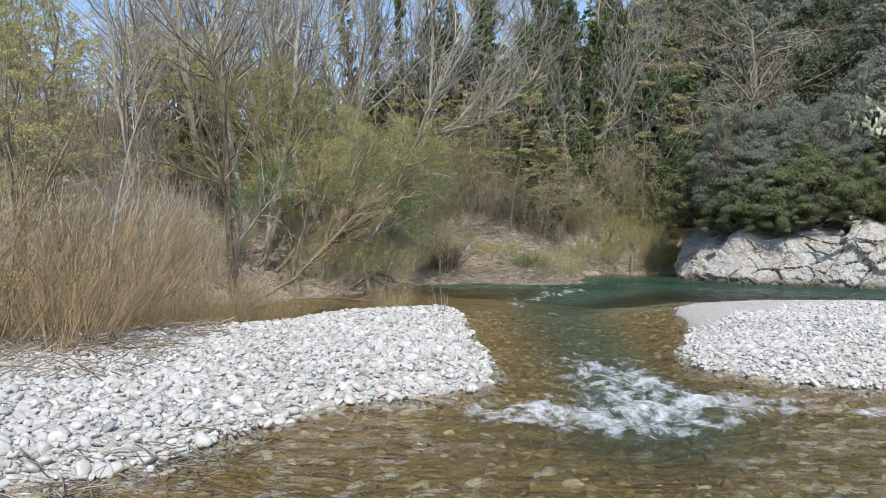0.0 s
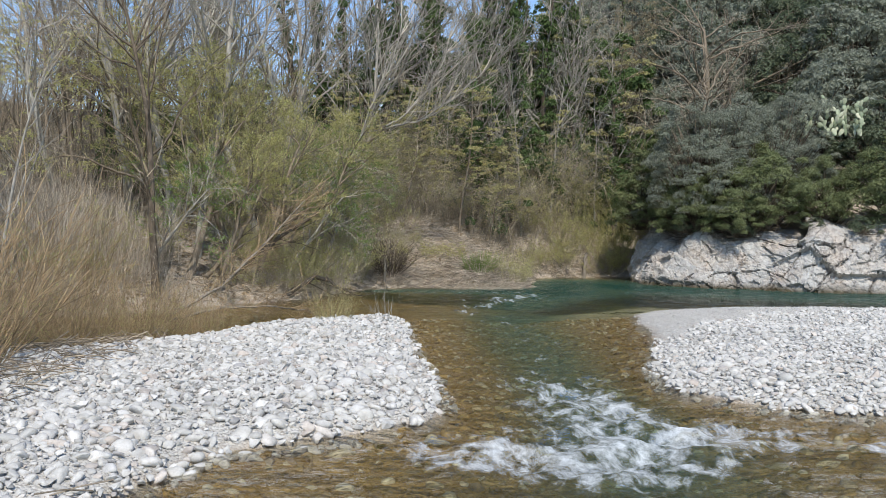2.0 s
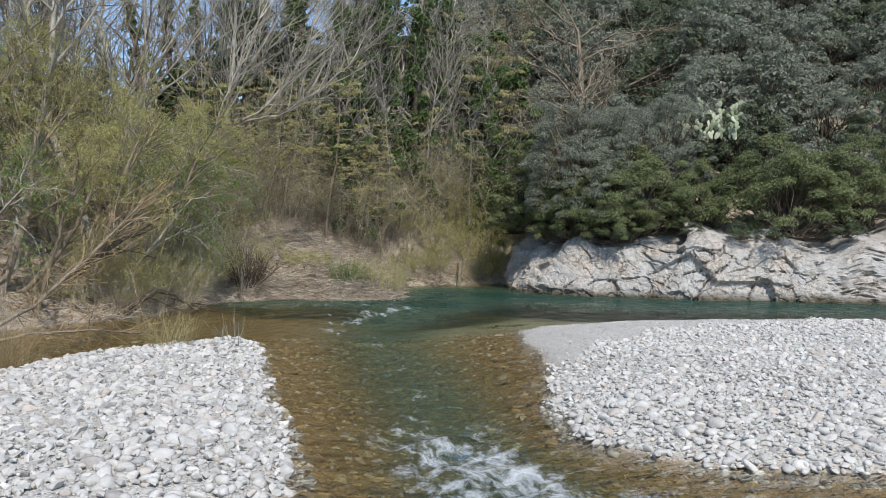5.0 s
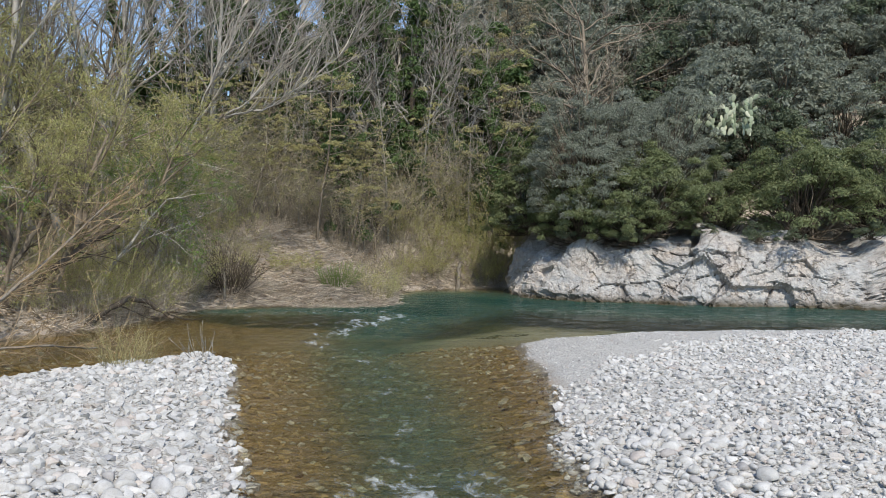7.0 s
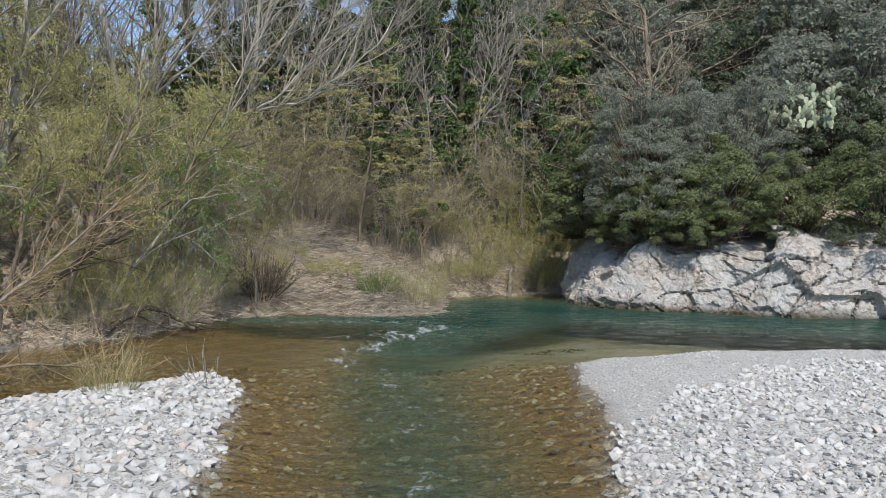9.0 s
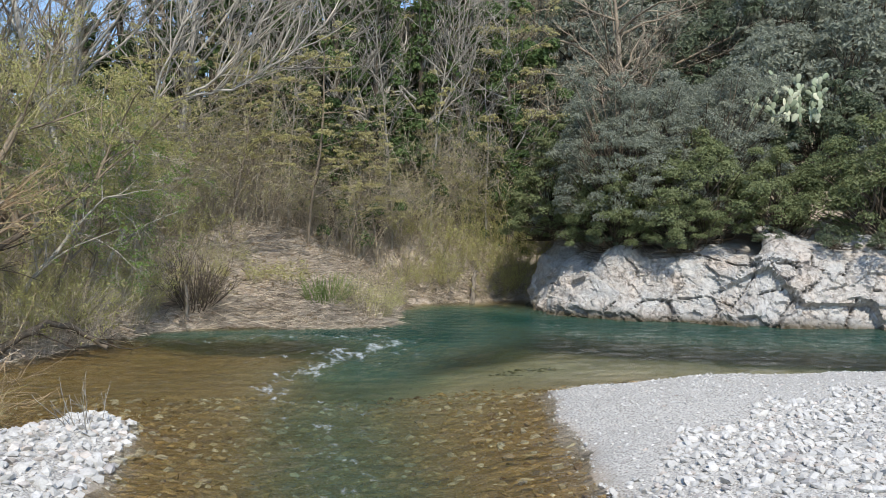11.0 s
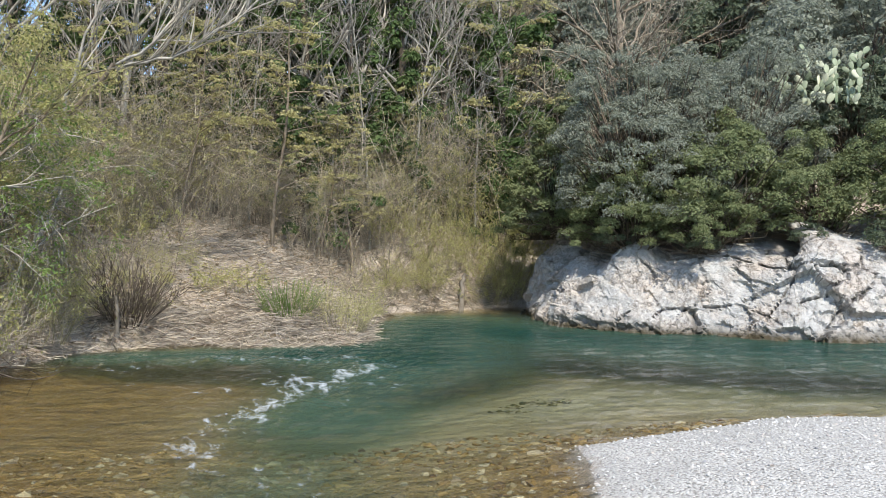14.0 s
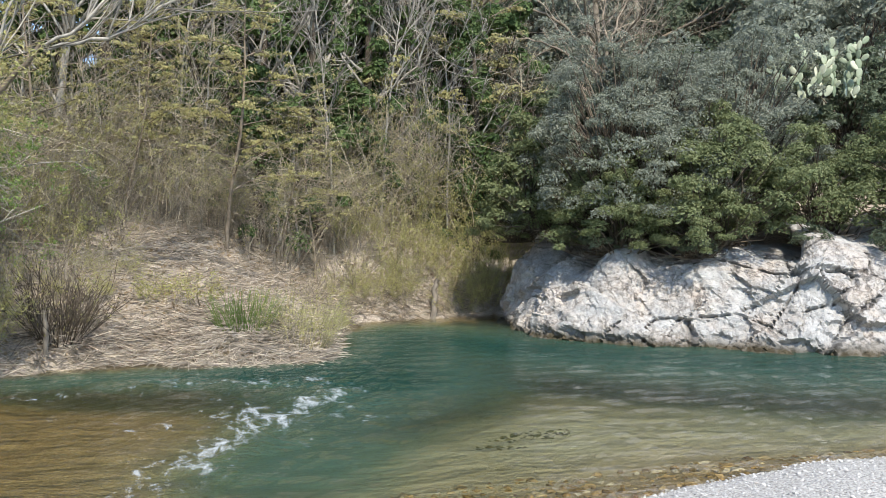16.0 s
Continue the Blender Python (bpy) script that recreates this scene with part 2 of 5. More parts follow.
M_STEM_RUST = bark_material("rust_willow_stem", (0.28, 0.195, 0.115), (0.53, 0.41, 0.265), 4)
M_STRAW = bark_material("dry_straw", (0.38, 0.32, 0.26), (0.68, 0.605, 0.515), 4)
M_DRIFT = bark_material("weathered_driftwood", (0.15, 0.125, 0.10), (0.36, 0.32, 0.265), 10)
M_GRASS = bark_material("sedge_blade", (0.25, 0.23, 0.10), (0.50, 0.44, 0.24), 4)


def ground_material():
    m, nt, b = nodes("river_ground", 0.9, 0.25)
    pos = world_place(nt)
    fine, mid, big = noise_tex(nt, 28, 8, 0.7, pos), noise_tex(nt, 4.5, 6, 0.65, pos), noise_tex(nt, 0.6, 4, 0.6, pos)
    vor = nt.nodes.new("ShaderNodeTexVoronoi")
    vor.inputs["Scale"].default_value = 42
    nt.links.new(pos, vor.inputs["Vector"])
    peb = ramp(nt, vor.outputs["Color"], [(0.1, (0.44, 0.42, 0.385)), (0.5, (0.575, 0.55, 0.505)), (0.9, (0.665, 0.64, 0.585))])
    peb = mix(nt, 1.0, peb, ramp(nt, vor.outputs["Distance"], [(0.0, (1, 1, 1)), (0.55, (0.95, 0.95, 0.95)), (0.8, (0.55, 0.54, 0.52))]), "MULTIPLY")
    litter = ramp(nt, fine.outputs[0], [(0.3, (0.18, 0.145, 0.11)), (0.5, (0.42, 0.35, 0.275)), (0.7, (0.63, 0.55, 0.455))])
    litter = mix(nt, ramp(nt, mid.outputs[0], [(0.5, (0, 0, 0)), (0.7, (0.5, 0.5, 0.5))]), litter, (0.12, 0.13, 0.05))
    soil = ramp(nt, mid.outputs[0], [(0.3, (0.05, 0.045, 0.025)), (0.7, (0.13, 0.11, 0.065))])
    bed = ramp(nt, mid.outputs[0], [(0.25, (0.22, 0.135, 0.05)), (0.5, (0.37, 0.235, 0.085)), (0.75, (0.50, 0.35, 0.15))])
    bed = mix(nt, 0.45, bed, ramp(nt, vor.outputs["Color"], [(0.1, (0.09, 0.06, 0.025)), (0.6, (0.27, 0.19, 0.08)), (0.95, (0.45, 0.37, 0.24))]))
    sand = ramp(nt, big.outputs[0], [(0.3, (0.39, 0.36, 0.225)), (0.7, (0.55, 0.52, 0.36))])
    bed = mix(nt, attribute(nt, "sand"), bed, sand)
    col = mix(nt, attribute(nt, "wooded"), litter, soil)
    col = mix(nt, attribute(nt, "gravel"), col, peb)
    col = mix(nt, attribute(nt, "wet"), col, bed)
    nt.links.new(col, b.inputs["Base Color"])
    h = calc(nt, "ADD", fine.outputs[0], calc(nt, "MULTIPLY", vor.outputs["Distance"], -0.8))
    bump(nt, b, h, 0.7, 0.03)
    return m


def rock_material():
    m, nt, b = nodes("limestone_cliff", 0.85, 0.25)
    pos = world_place(nt)
    n1, n2, n3 = noise_tex(nt, 1.2, 6, 0.65, pos), noise_tex(nt, 7, 8, 0.7, pos), noise_tex(nt, 40, 6, 0.7, pos)
    col = ramp(nt, n2.outputs[0], [(0.30, (0.25, 0.245, 0.235)), (0.43, (0.395, 0.385, 0.365)), (0.64, (0.53, 0.515, 0.485))])
    col = mix(nt, ramp(nt, n1.outputs[0], [(0.42, (0, 0, 0)), (0.66, (0.8, 0.8, 0.8))]), col, (0.57, 0.485, 0.405))
    col = mix(nt, 1.0, col, ramp(nt, n3.outputs[0], [(0.33, (0.66, 0.65, 0.63)), (0.5, (1, 1, 1))]), "MULTIPLY")
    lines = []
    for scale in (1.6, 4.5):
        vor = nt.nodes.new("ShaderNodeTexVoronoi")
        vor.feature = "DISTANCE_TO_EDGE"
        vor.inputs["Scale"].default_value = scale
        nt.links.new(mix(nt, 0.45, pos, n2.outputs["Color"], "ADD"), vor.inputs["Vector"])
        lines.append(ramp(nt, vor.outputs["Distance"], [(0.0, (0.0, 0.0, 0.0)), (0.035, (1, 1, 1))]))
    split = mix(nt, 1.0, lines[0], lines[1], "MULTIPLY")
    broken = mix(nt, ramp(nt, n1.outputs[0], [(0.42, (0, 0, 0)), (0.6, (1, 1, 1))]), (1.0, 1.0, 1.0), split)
    # fine split lines, darkened in the colour and also bumped below
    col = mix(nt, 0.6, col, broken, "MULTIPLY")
    # shade inside the sunken cracks, put into the rock's colour
    col = mix(nt, attribute(nt, "crack_shade"), col, (0.10, 0.09, 0.08))
    band = attribute(nt, "tide")
    col = mix(nt, calc(nt, "MULTIPLY", band, calc(nt, "ADD", calc(nt, "MULTIPLY", n2.outputs[0], 2.0), 0.1), clamp=True), col, (0.085, 0.068, 0.04))
    nt.links.new(col, b.inputs["Base Color"])
    bump(nt, b, calc(nt, "ADD", calc(nt, "ADD", n2.outputs[0], calc(nt, "MULTIPLY", n3.outputs[0], 0.5)), calc(nt, "MULTIPLY", broken, 0.5)), 0.9, 0.03)
    return m


def water_material():
    m, nt, b = nodes("river_water", 0.06, 0.5)
    nt.nodes.remove(b)
    out = nt.nodes["Material Output"]
    pos = world_place(nt)
    mp = nt.nodes.new("ShaderNodeMapping")
    mp.inputs["Rotation"].default_value = (0, 0, radians(35))
    mp.inputs["Scale"].default_value = (0.7, 1.9, 1)
    nt.links.new(pos, mp.inputs[0])
    n1, n2 = noise_tex(nt, 1.7, 5, 0.6, mp.outputs[0]), noise_tex(nt, 7, 4, 0.6, mp.outputs[0])
    bp = nt.nodes.new("ShaderNodeBump")
    bp.inputs["Strength"].default_value, bp.inputs["Distance"].default_value = 1.0, 0.17
    nt.links.new(calc(nt, "ADD", n1.outputs[0], calc(nt, "MULTIPLY", n2.outputs[0], 0.16)), bp.inputs["Height"])
    clear = nt.nodes.new("ShaderNodeBsdfTransparent")
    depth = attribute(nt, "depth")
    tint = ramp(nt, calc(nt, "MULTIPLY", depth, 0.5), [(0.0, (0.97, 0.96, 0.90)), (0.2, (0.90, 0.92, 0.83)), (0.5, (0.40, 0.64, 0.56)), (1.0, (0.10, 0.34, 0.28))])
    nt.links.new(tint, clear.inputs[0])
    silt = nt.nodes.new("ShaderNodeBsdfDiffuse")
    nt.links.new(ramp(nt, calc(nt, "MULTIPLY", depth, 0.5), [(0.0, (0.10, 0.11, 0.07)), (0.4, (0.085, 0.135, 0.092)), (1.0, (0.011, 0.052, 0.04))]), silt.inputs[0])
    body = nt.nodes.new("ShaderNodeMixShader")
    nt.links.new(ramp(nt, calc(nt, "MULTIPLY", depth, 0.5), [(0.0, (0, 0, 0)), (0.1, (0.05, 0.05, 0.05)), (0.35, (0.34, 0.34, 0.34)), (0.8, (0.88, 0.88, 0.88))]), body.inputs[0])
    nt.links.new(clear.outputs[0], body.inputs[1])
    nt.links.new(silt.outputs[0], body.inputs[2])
    gloss = nt.nodes.new("ShaderNodeBsdfGlossy")
    gloss.inputs["Roughness"].default_value = 0.03
    nt.links.new(bp.outputs[0], gloss.inputs["Normal"])
    fr = nt.nodes.new("ShaderNodeFresnel")
    fr.inputs["IOR"].default_value = 1.33
    nt.links.new(bp.outputs[0], fr.inputs["Normal"])
    top = nt.nodes.new("ShaderNodeMixShader")
    nt.links.new(fr.outputs[0], top.inputs[0])
    nt.links.new(body.outputs[0], top.inputs[1])
    nt.links.new(gloss.outputs[0], top.inputs[2])
    foam = nt.nodes.new("ShaderNodeBsdfDiffuse")
    foam.inputs[0].default_value = (0.78, 0.82, 0.84, 1)
    soft = noise_tex(nt, 1.5, 3, 0.6, pos)
    warp = mix(nt, 0.35, pos, soft.outputs["Color"], "ADD")
    lane = nt.nodes.new("ShaderNodeMapping")
    lane.inputs["Rotation"].default_value = (0, 0, radians(12))
    lane.inputs["Scale"].default_value = (1.0, 0.62, 1)
    nt.links.new(warp, lane.inputs[0])
    f1, f2 = noise_tex(nt, 6.0, 8, 0.72, lane.outputs[0]), noise_tex(nt, 1.9, 3, 0.6, lane.outputs[0])
    bub = calc(nt, "ADD", calc(nt, "MULTIPLY", f1.outputs[0], 0.8), calc(nt, "MULTIPLY", f2.outputs[0], 0.42))
    share = calc(nt, "SUBTRACT", calc(nt, "ADD", bub, calc(nt, "MULTIPLY", attribute(nt, "foam"), 0.275)), 0.82)
    share = calc(nt, "MULTIPLY", calc(nt, "MULTIPLY", share, 3.8, clamp=True), 0.85)
    last = nt.nodes.new("ShaderNodeMixShader")
    nt.links.new(share, last.inputs[0])
    nt.links.new(top.outputs[0], last.inputs[1])
    nt.links.new(foam.outputs[0], last.inputs[2])
    nt.links.new(last.outputs[0], out.inputs["Surface"])
    return m


M_GROUND, M_ROCK, M_WATER = ground_material(), rock_material(), water_material()

# ---- the lie of the land ----
LEFT_BAR = [(0.35, 20.6), (0.45, 18), (0.5, 15.5), (0.68, 13.3), (0.75, 11.5), (0.4, 10.7), (-0.2, 10.1), (-0.9, 9.7), (-1.6, 9.2), (-2.0, 8.0), (-2.4, 7.0), (-3.4, 6.3), (-6, 5.3), (-14, 3),
            (-60, -6), (-60, 10), (-14, 12.5), (-8, 14), (-5.5, 15.0), (-3.8, 16.6), (-2.8, 18.5), (-1.7, 19.5), (-0.8, 20.3), (-0.2, 20.9)]
RIGHT_BAR = [(5.8, 21.7), (5.3, 19.5), (5.0, 17.5), (4.4, 15.4), (3.85, 13.9), (3.65, 12.6), (4.1, 11.6), (4.7, 11.0), (5.6, 10.7), (8, 10.2), (14, 9.0), (60, 2), (60, 8), (24, 18.5), (14.5, 21.5),
             (12, 22.2), (10.5, 22.5), (9.2, 22.6), (7.5, 22.3)]
FAR_LAND = [(-900, 10), (-60, 14), (-14, 18.5), (-8, 20.5), (-5.5, 22.5), (-4.1, 24), (-2.4, 25.9), (-1.4, 28.5), (-0.8, 29.8), (0.3, 30.4), (1.4, 30.9), (2.8, 30.0), (4.2, 30.3), (4.8, 31), (5.2, 34),
            (5.9, 36.4), (7.9, 36.9), (9.9, 37.6), (10.4, 35.5), (10.6, 33.6), (12, 32), (14, 30.7), (17, 29.4), (22, 27.2), (60, 14), (900, 0), (900, 1500), (-900, 1500)]


def inside(x, y, poly):
    """Distance into a polygon; negative outside."""
    best, odd = np.full(x.shape, 1e9), np.zeros(x.shape, bool)
    for (ax, ay), (bx, by) in zip(poly, poly[1:] + poly[:1]):
        ex, ey = bx - ax, by - ay
        t = np.clip(((x - ax) * ex + (y - ay) * ey) / (ex * ex + ey * ey), 0, 1)
        best = np.minimum(best, np.hypot(x - ax - t * ex, y - ay - t * ey))
        odd ^= ((ay > y) != (by > y)) & (x < (bx - ax) * (y - ay) / (by - ay + 1e-12) + ax)
    return np.where(odd, best, -best)


def near_line(x, y, line, width):
    best = np.full(x.shape, 1e9)
    for (ax, ay), (bx, by) in zip(line, line[1:]):
        ex, ey = bx - ax, by - ay
        t = np.clip(((x - ax) * ex + (y - ay) * ey) / (ex * ex + ey * ey), 0, 1)
        best = np.minimum(best, np.hypot(x - ax - t * ex, y - ay - t * ey))
    return np.exp(-(best / width) ** 2)


def ripple(x, y, s, k):
    """Cheap smooth unevenness."""
    return (np.sin(x * s + 1.3 * k + 1.7 * np.sin(y * s * 0.7 + k)) + np.sin(y * s * 1.1 - 2.1 * k + 1.5 * np.sin(x * s * 0.8 + 3 * k))) * 0.5


POOL = [(5.2, 29.5), (6.8, 33), (8.4, 31), (11.5, 28.6), (15, 26.8), (24, 23)]
NARROW = [(-0.8, 29.2), (2, 29.2), (4.4, 28.9)]
CUT = [(3.3, 23.6), (4.2, 25.6), (5.4, 27.8)]
CHANNEL = [(2.3, 8.5), (2.4, 11), (2.6, 16), (2.7, 21)]


def land(x, y):
    """Height, and the share of gravel, wet bed and wooded soil."""
    x, y = np.asarray(x, float), np.asarray(y, float)
    wob = 0.10 * ripple(x, y, 3.1, 1) + 0.05 * ripple(x, y, 8.3, 2)
    dl, dr, df = inside(x, y, LEFT_BAR) + wob, inside(x, y, RIGHT_BAR) + wob, inside(x, y, FAR_LAND) + wob
    shore = np.maximum(np.maximum(dl, dr), df)
    out = np.maximum(-shore, 0)
    bed = -(0.05 + 0.16 * np.minimum(out, 1.4)) - 0.03 * ripple(x, y, 2.2, 5)
    bed -= np.minimum(out / 0.8, 1) * (0.32 * near_line(x, y, POOL, 2.9) + 0.10 * near_line(x, y, NARROW, 1.0) + 0.12 * near_line(x, y, CUT, 1.25) + 0.06 * near_line(x, y, CHANNEL, 1.1))
    bar_l = 0.30 * (1 - np.exp(-np.maximum(dl, 0) / 0.8)) + 0.03 * ripple(x, y, 1.7, 3)
    bar_r = 0.34 * (1 - np.exp(-np.maximum(dr, 0) / 1.1)) + 0.03 * ripple(x, y, 1.3, 4)
    d = np.maximum(df, 0)
    bank = np.interp(d, [0, 0.4, 1.5, 3, 6, 9, 14, 45, 90, 400], [0, 0.3, 0.95, 1.7, 2.8, 3.7, 5.0, 11, 13, 18]) + (0.10 * ripple(x, y, 0.9, 6) + 0.07 * ripple(x, y, 3.3, 9)) * np.minimum(d / 3, 1)
    bank = bank + 0.95 * np.exp(-((x - 7.4) / 2.4) ** 2 - ((y - 39.3) / 2.0) ** 2) * np.minimum(d / 1.5, 1)
    bank = bank + 0.75 * np.exp(-((x - 2.0) / 3.2) ** 2 - ((y - 38.6) / 2.4) ** 2)
    west = np.interp(d, [0, 0.5, 2, 4, 9, 16, 45, 90, 400], [0, 0.3, 1.0, 1.9, 2.8, 4.2, 11, 13, 18]) + 0.10 * ripple(x, y, 0.8, 7) * np.minimum(d / 3, 1)
    hill = np.interp(d, [0, 1.0, 2.6, 40, 90, 150, 400], [0.0, 1.0, 2.2, 25, 52, 70, 78]) + 0.3 * ripple(x, y, 0.5, 8) * np.minimum(d / 6, 1)
    s = np.clip((x + 1.0) / -3.0, 0, 1)
    bank = bank * (1 - s) + west * s
    s = np.clip((x - 9.6) / (1.0 + np.maximum(y - 38, 0) * 0.35), 0, 1)
    s = s * s * (3 - 2 * s)
    bank = bank * (1 - s) + hill * s
    z = np.where(df > 0, bank, np.where(dl > 0, bar_l, np.where(dr > 0, bar_r, bed)))
    gravel = np.clip(np.maximum(dl, dr) / 0.15, 0, 1)
    wet = np.clip(1 - (shore + 0.2) / 0.16, 0, 1)
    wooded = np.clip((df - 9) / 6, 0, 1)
    return z, gravel, wet, wooded


def ground_z(x, y):
    return float(land(np.array([x]), np.array([y]))[0][0])


def steps(lo, hi, fine, far_lo, far_hi):
    mid = np.arange(lo, hi + 1e-6, fine)
    out_hi = hi + (np.geomspace(1, (far_hi - hi) / fine + 1, 34)[1:] - 1) * fine
    out_lo = lo - (np.geomspace(1, (lo - far_lo) / fine + 1, 34)[1:] - 1) * fine
    return np.concatenate([out_lo[::-1], mid, out_hi])


def sheet(gx, gy):
    x, y = np.meshgrid(gx, gy)
    n, m = len(gx), len(gy)
    i = (np.arange(m - 1)[:, None] * n + np.arange(n - 1)[None]).ravel()
    return x.ravel(), y.ravel(), np.stack([i, i + 1, i + n + 1, i + n], 1)


gx, gy, gf = sheet(steps(-12, 22, 0.17, -900, 900), steps(3, 42, 0.17, -900, 1400))
gz, g_gravel, g_wet, g_wooded = land(gx, gy)
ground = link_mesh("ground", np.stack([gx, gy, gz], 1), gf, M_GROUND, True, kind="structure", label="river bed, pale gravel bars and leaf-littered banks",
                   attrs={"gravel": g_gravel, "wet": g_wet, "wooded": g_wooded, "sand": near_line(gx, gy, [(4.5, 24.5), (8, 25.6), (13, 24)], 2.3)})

# the river: a level sheet with standing waves where it runs over the sill
RIFFLE = [(0.4, 9.4), (1.1, 8.9), (1.9, 8.75), (2.5, 9.2)]
RAPID = [(1.2, 9.8), (2.6, 9.6), (2.3, 11.0), (2.0, 12.2)]
TONGUE = [(1.75, 21.6), (2.0, 22.9), (2.4, 24), (3.0, 25.1), (3.8, 26.3), (4.7, 27.8)]
wx, wy, wf = sheet(steps(-10, 22, 0.16, -900, 900), steps(3, 40, 0.16, -900, 60))
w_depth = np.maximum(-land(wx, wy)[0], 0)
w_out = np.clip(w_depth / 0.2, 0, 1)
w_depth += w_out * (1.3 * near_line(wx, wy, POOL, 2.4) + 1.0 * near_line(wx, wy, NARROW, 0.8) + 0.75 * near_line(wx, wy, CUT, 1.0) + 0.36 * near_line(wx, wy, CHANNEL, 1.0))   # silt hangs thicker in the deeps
w_foam = np.clip(0.8 * near_line(wx, wy, RIFFLE, 0.55) + 0.55 * near_line(wx, wy, RAPID, 1.0) + 0.76 * near_line(wx, wy, [(2.6, 9.7), (3.8, 9.9), (6.0, 9.0), (9, 8.2)], 0.6) + 0.43 * near_line(wx, wy, TONGUE, 0.5) + 0.22 * near_line(wx, wy, [(1.9, 22.3), (2.2, 23.4), (2.9, 24.8)], 0.9) + 0.42 * near_line(wx, wy, [(1.2, 25.5), (3.0, 27.2), (4.4, 25.4)], 1.6)
                 + 0.5 * near_line(wx, wy, CHANNEL, 0.9) + 0.55 * near_line(wx, wy, [(-0.5, 27.6), (2.5, 28.7), (4, 28.4)], 0.6), 0, 1)
wz = 0.075 * w_foam * ripple(wx, wy, 6.0, 2) + 0.03 * w_foam * ripple(wx, wy, 15.0, 3) + 0.004 * ripple(wx, wy, 5.0, 1) + 0.013 * ripple(0.8 * wx + 0.6 * wy, 0.8 * wy - 0.6 * wx, 7.3, 4) + 0.006 * ripple(wx * 0.5 - wy * 0.86, wy * 0.5 + wx * 0.86, 11.0, 6)
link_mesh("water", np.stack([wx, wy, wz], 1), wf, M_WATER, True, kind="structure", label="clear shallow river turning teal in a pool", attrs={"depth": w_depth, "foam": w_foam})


def cliff():
    """The limestone face above the pool: a folded sheet that runs back into the hill on top."""
    line = np.array([(10.6, 38.2), (9.75, 36.6), (9.4, 34.8), (9.3, 33.5), (9.9, 32.0), (10.7, 31.1), (12.4, 30.3), (13.4, 29.1), (16, 28.3), (18.5, 27.1), (24, 25), (34, 21)])
    seg = np.concatenate([[0], np.cumsum(np.hypot(*np.diff(line, axis=0).T))])
    u = np.concatenate([np.arange(0, 15.5, 0.045), np.arange(15.5, seg[-1], 0.25)])
    px, py = np.interp(u, seg, line[:, 0]), np.interp(u, seg, line[:, 1])
    k = np.ones(23) / 23
    px, py = np.convolve(np.pad(px, 11, "edge"), k, "valid"), np.convolve(np.pad(py, 11, "edge"), k, "valid")
    tx, ty = np.gradient(px), np.gradient(py)
    ln = np.hypot(tx, ty)
    nx, ny = ty / ln, -tx / ln                                   # outwards, over the water
    prof = [(0.5, -0.9), (0.35, -0.3), (0.1, 0.05), (0.0, 0.35), (-0.25, 0.8), (-0.45, 1.2), (-0.6, 1.45), (-0.9, 1.7), (-1.5, 1.9), (-2.4, 2.1), (-4.2, 2.2)]
    pl = np.concatenate([[0], np.cumsum(np.hypot(*np.diff(np.array(prof), axis=0).T))])
    v = np.concatenate([np.arange(0, 0.5, 0.1), np.arange(0.5, 4.1, 0.042), np.arange(4.1, pl[-1], 0.25)])
    off, up = np.interp(v, pl, [p[0] for p in prof]), np.interp(v, pl, [p[1] for p in prof])
    rnd_ = np.random.default_rng(17)
    verts, crack_shade, tide = [], [], []
    for i in range(len(u)):
        top = 0.92 + 0.12 * min(max((u[i] - 6.5) / 4.5, 0.0), 1.0) + 0.10 * math.sin(u[i] * 1.1) + 0.09 * math.sin(u[i] * 2.7 + 1) + 0.3 * max(0.0, 1 - u[i] / 3.5)
        for j in range(len(v)):
            # each corner strays a little, so that the facets are uneven
            along, rise = rnd_.uniform(-0.012, 0.012, 2) if 0.6 < v[j] < 4 else (0.0, 0.0)
            x, y = px[i] + nx[i] * off[j] + ny[i] * along, py[i] + ny[i] * off[j] - nx[i] * along
            z = (up[j] + rise) * top if up[j] > 0 else up[j]
            q = Vector((x, y, z))
            push, c = 0.0, 0.0
            for freq, step, tilt in ((0.5, 0.16, 0.12), (1.15, 0.09, 0.22), (2.6, 0.04, 0.22), (6.0, 0.012, 0.20)):
                w = q * freq + 0.10 * noise.noise_vector(q * freq * 1.4)
                w = Vector((w.x + 0.5 * w.z, w.y, 1.25 * w.z - 0.3 * w.x))
                dist, pts = noise.voronoi(w)
                rnd = noise.cell_vector(pts[0] * 9.7)
                push += step * (rnd.x - 0.5) * 1.6 + tilt * (w - pts[0]).dot(rnd - Vector((0.5, 0.5, 0.5))) / freq
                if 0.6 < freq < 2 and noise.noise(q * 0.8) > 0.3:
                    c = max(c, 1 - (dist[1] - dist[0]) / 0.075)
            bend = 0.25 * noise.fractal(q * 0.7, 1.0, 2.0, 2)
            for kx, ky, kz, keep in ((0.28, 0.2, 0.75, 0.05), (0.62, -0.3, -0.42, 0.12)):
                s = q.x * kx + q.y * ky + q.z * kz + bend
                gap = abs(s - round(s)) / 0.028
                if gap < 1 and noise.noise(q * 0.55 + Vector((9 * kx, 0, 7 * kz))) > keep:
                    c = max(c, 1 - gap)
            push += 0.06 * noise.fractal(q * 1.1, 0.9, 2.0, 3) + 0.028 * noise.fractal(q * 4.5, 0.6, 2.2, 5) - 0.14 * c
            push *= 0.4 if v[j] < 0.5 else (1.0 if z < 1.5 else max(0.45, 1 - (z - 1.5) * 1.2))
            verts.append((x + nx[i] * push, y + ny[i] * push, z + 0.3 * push))
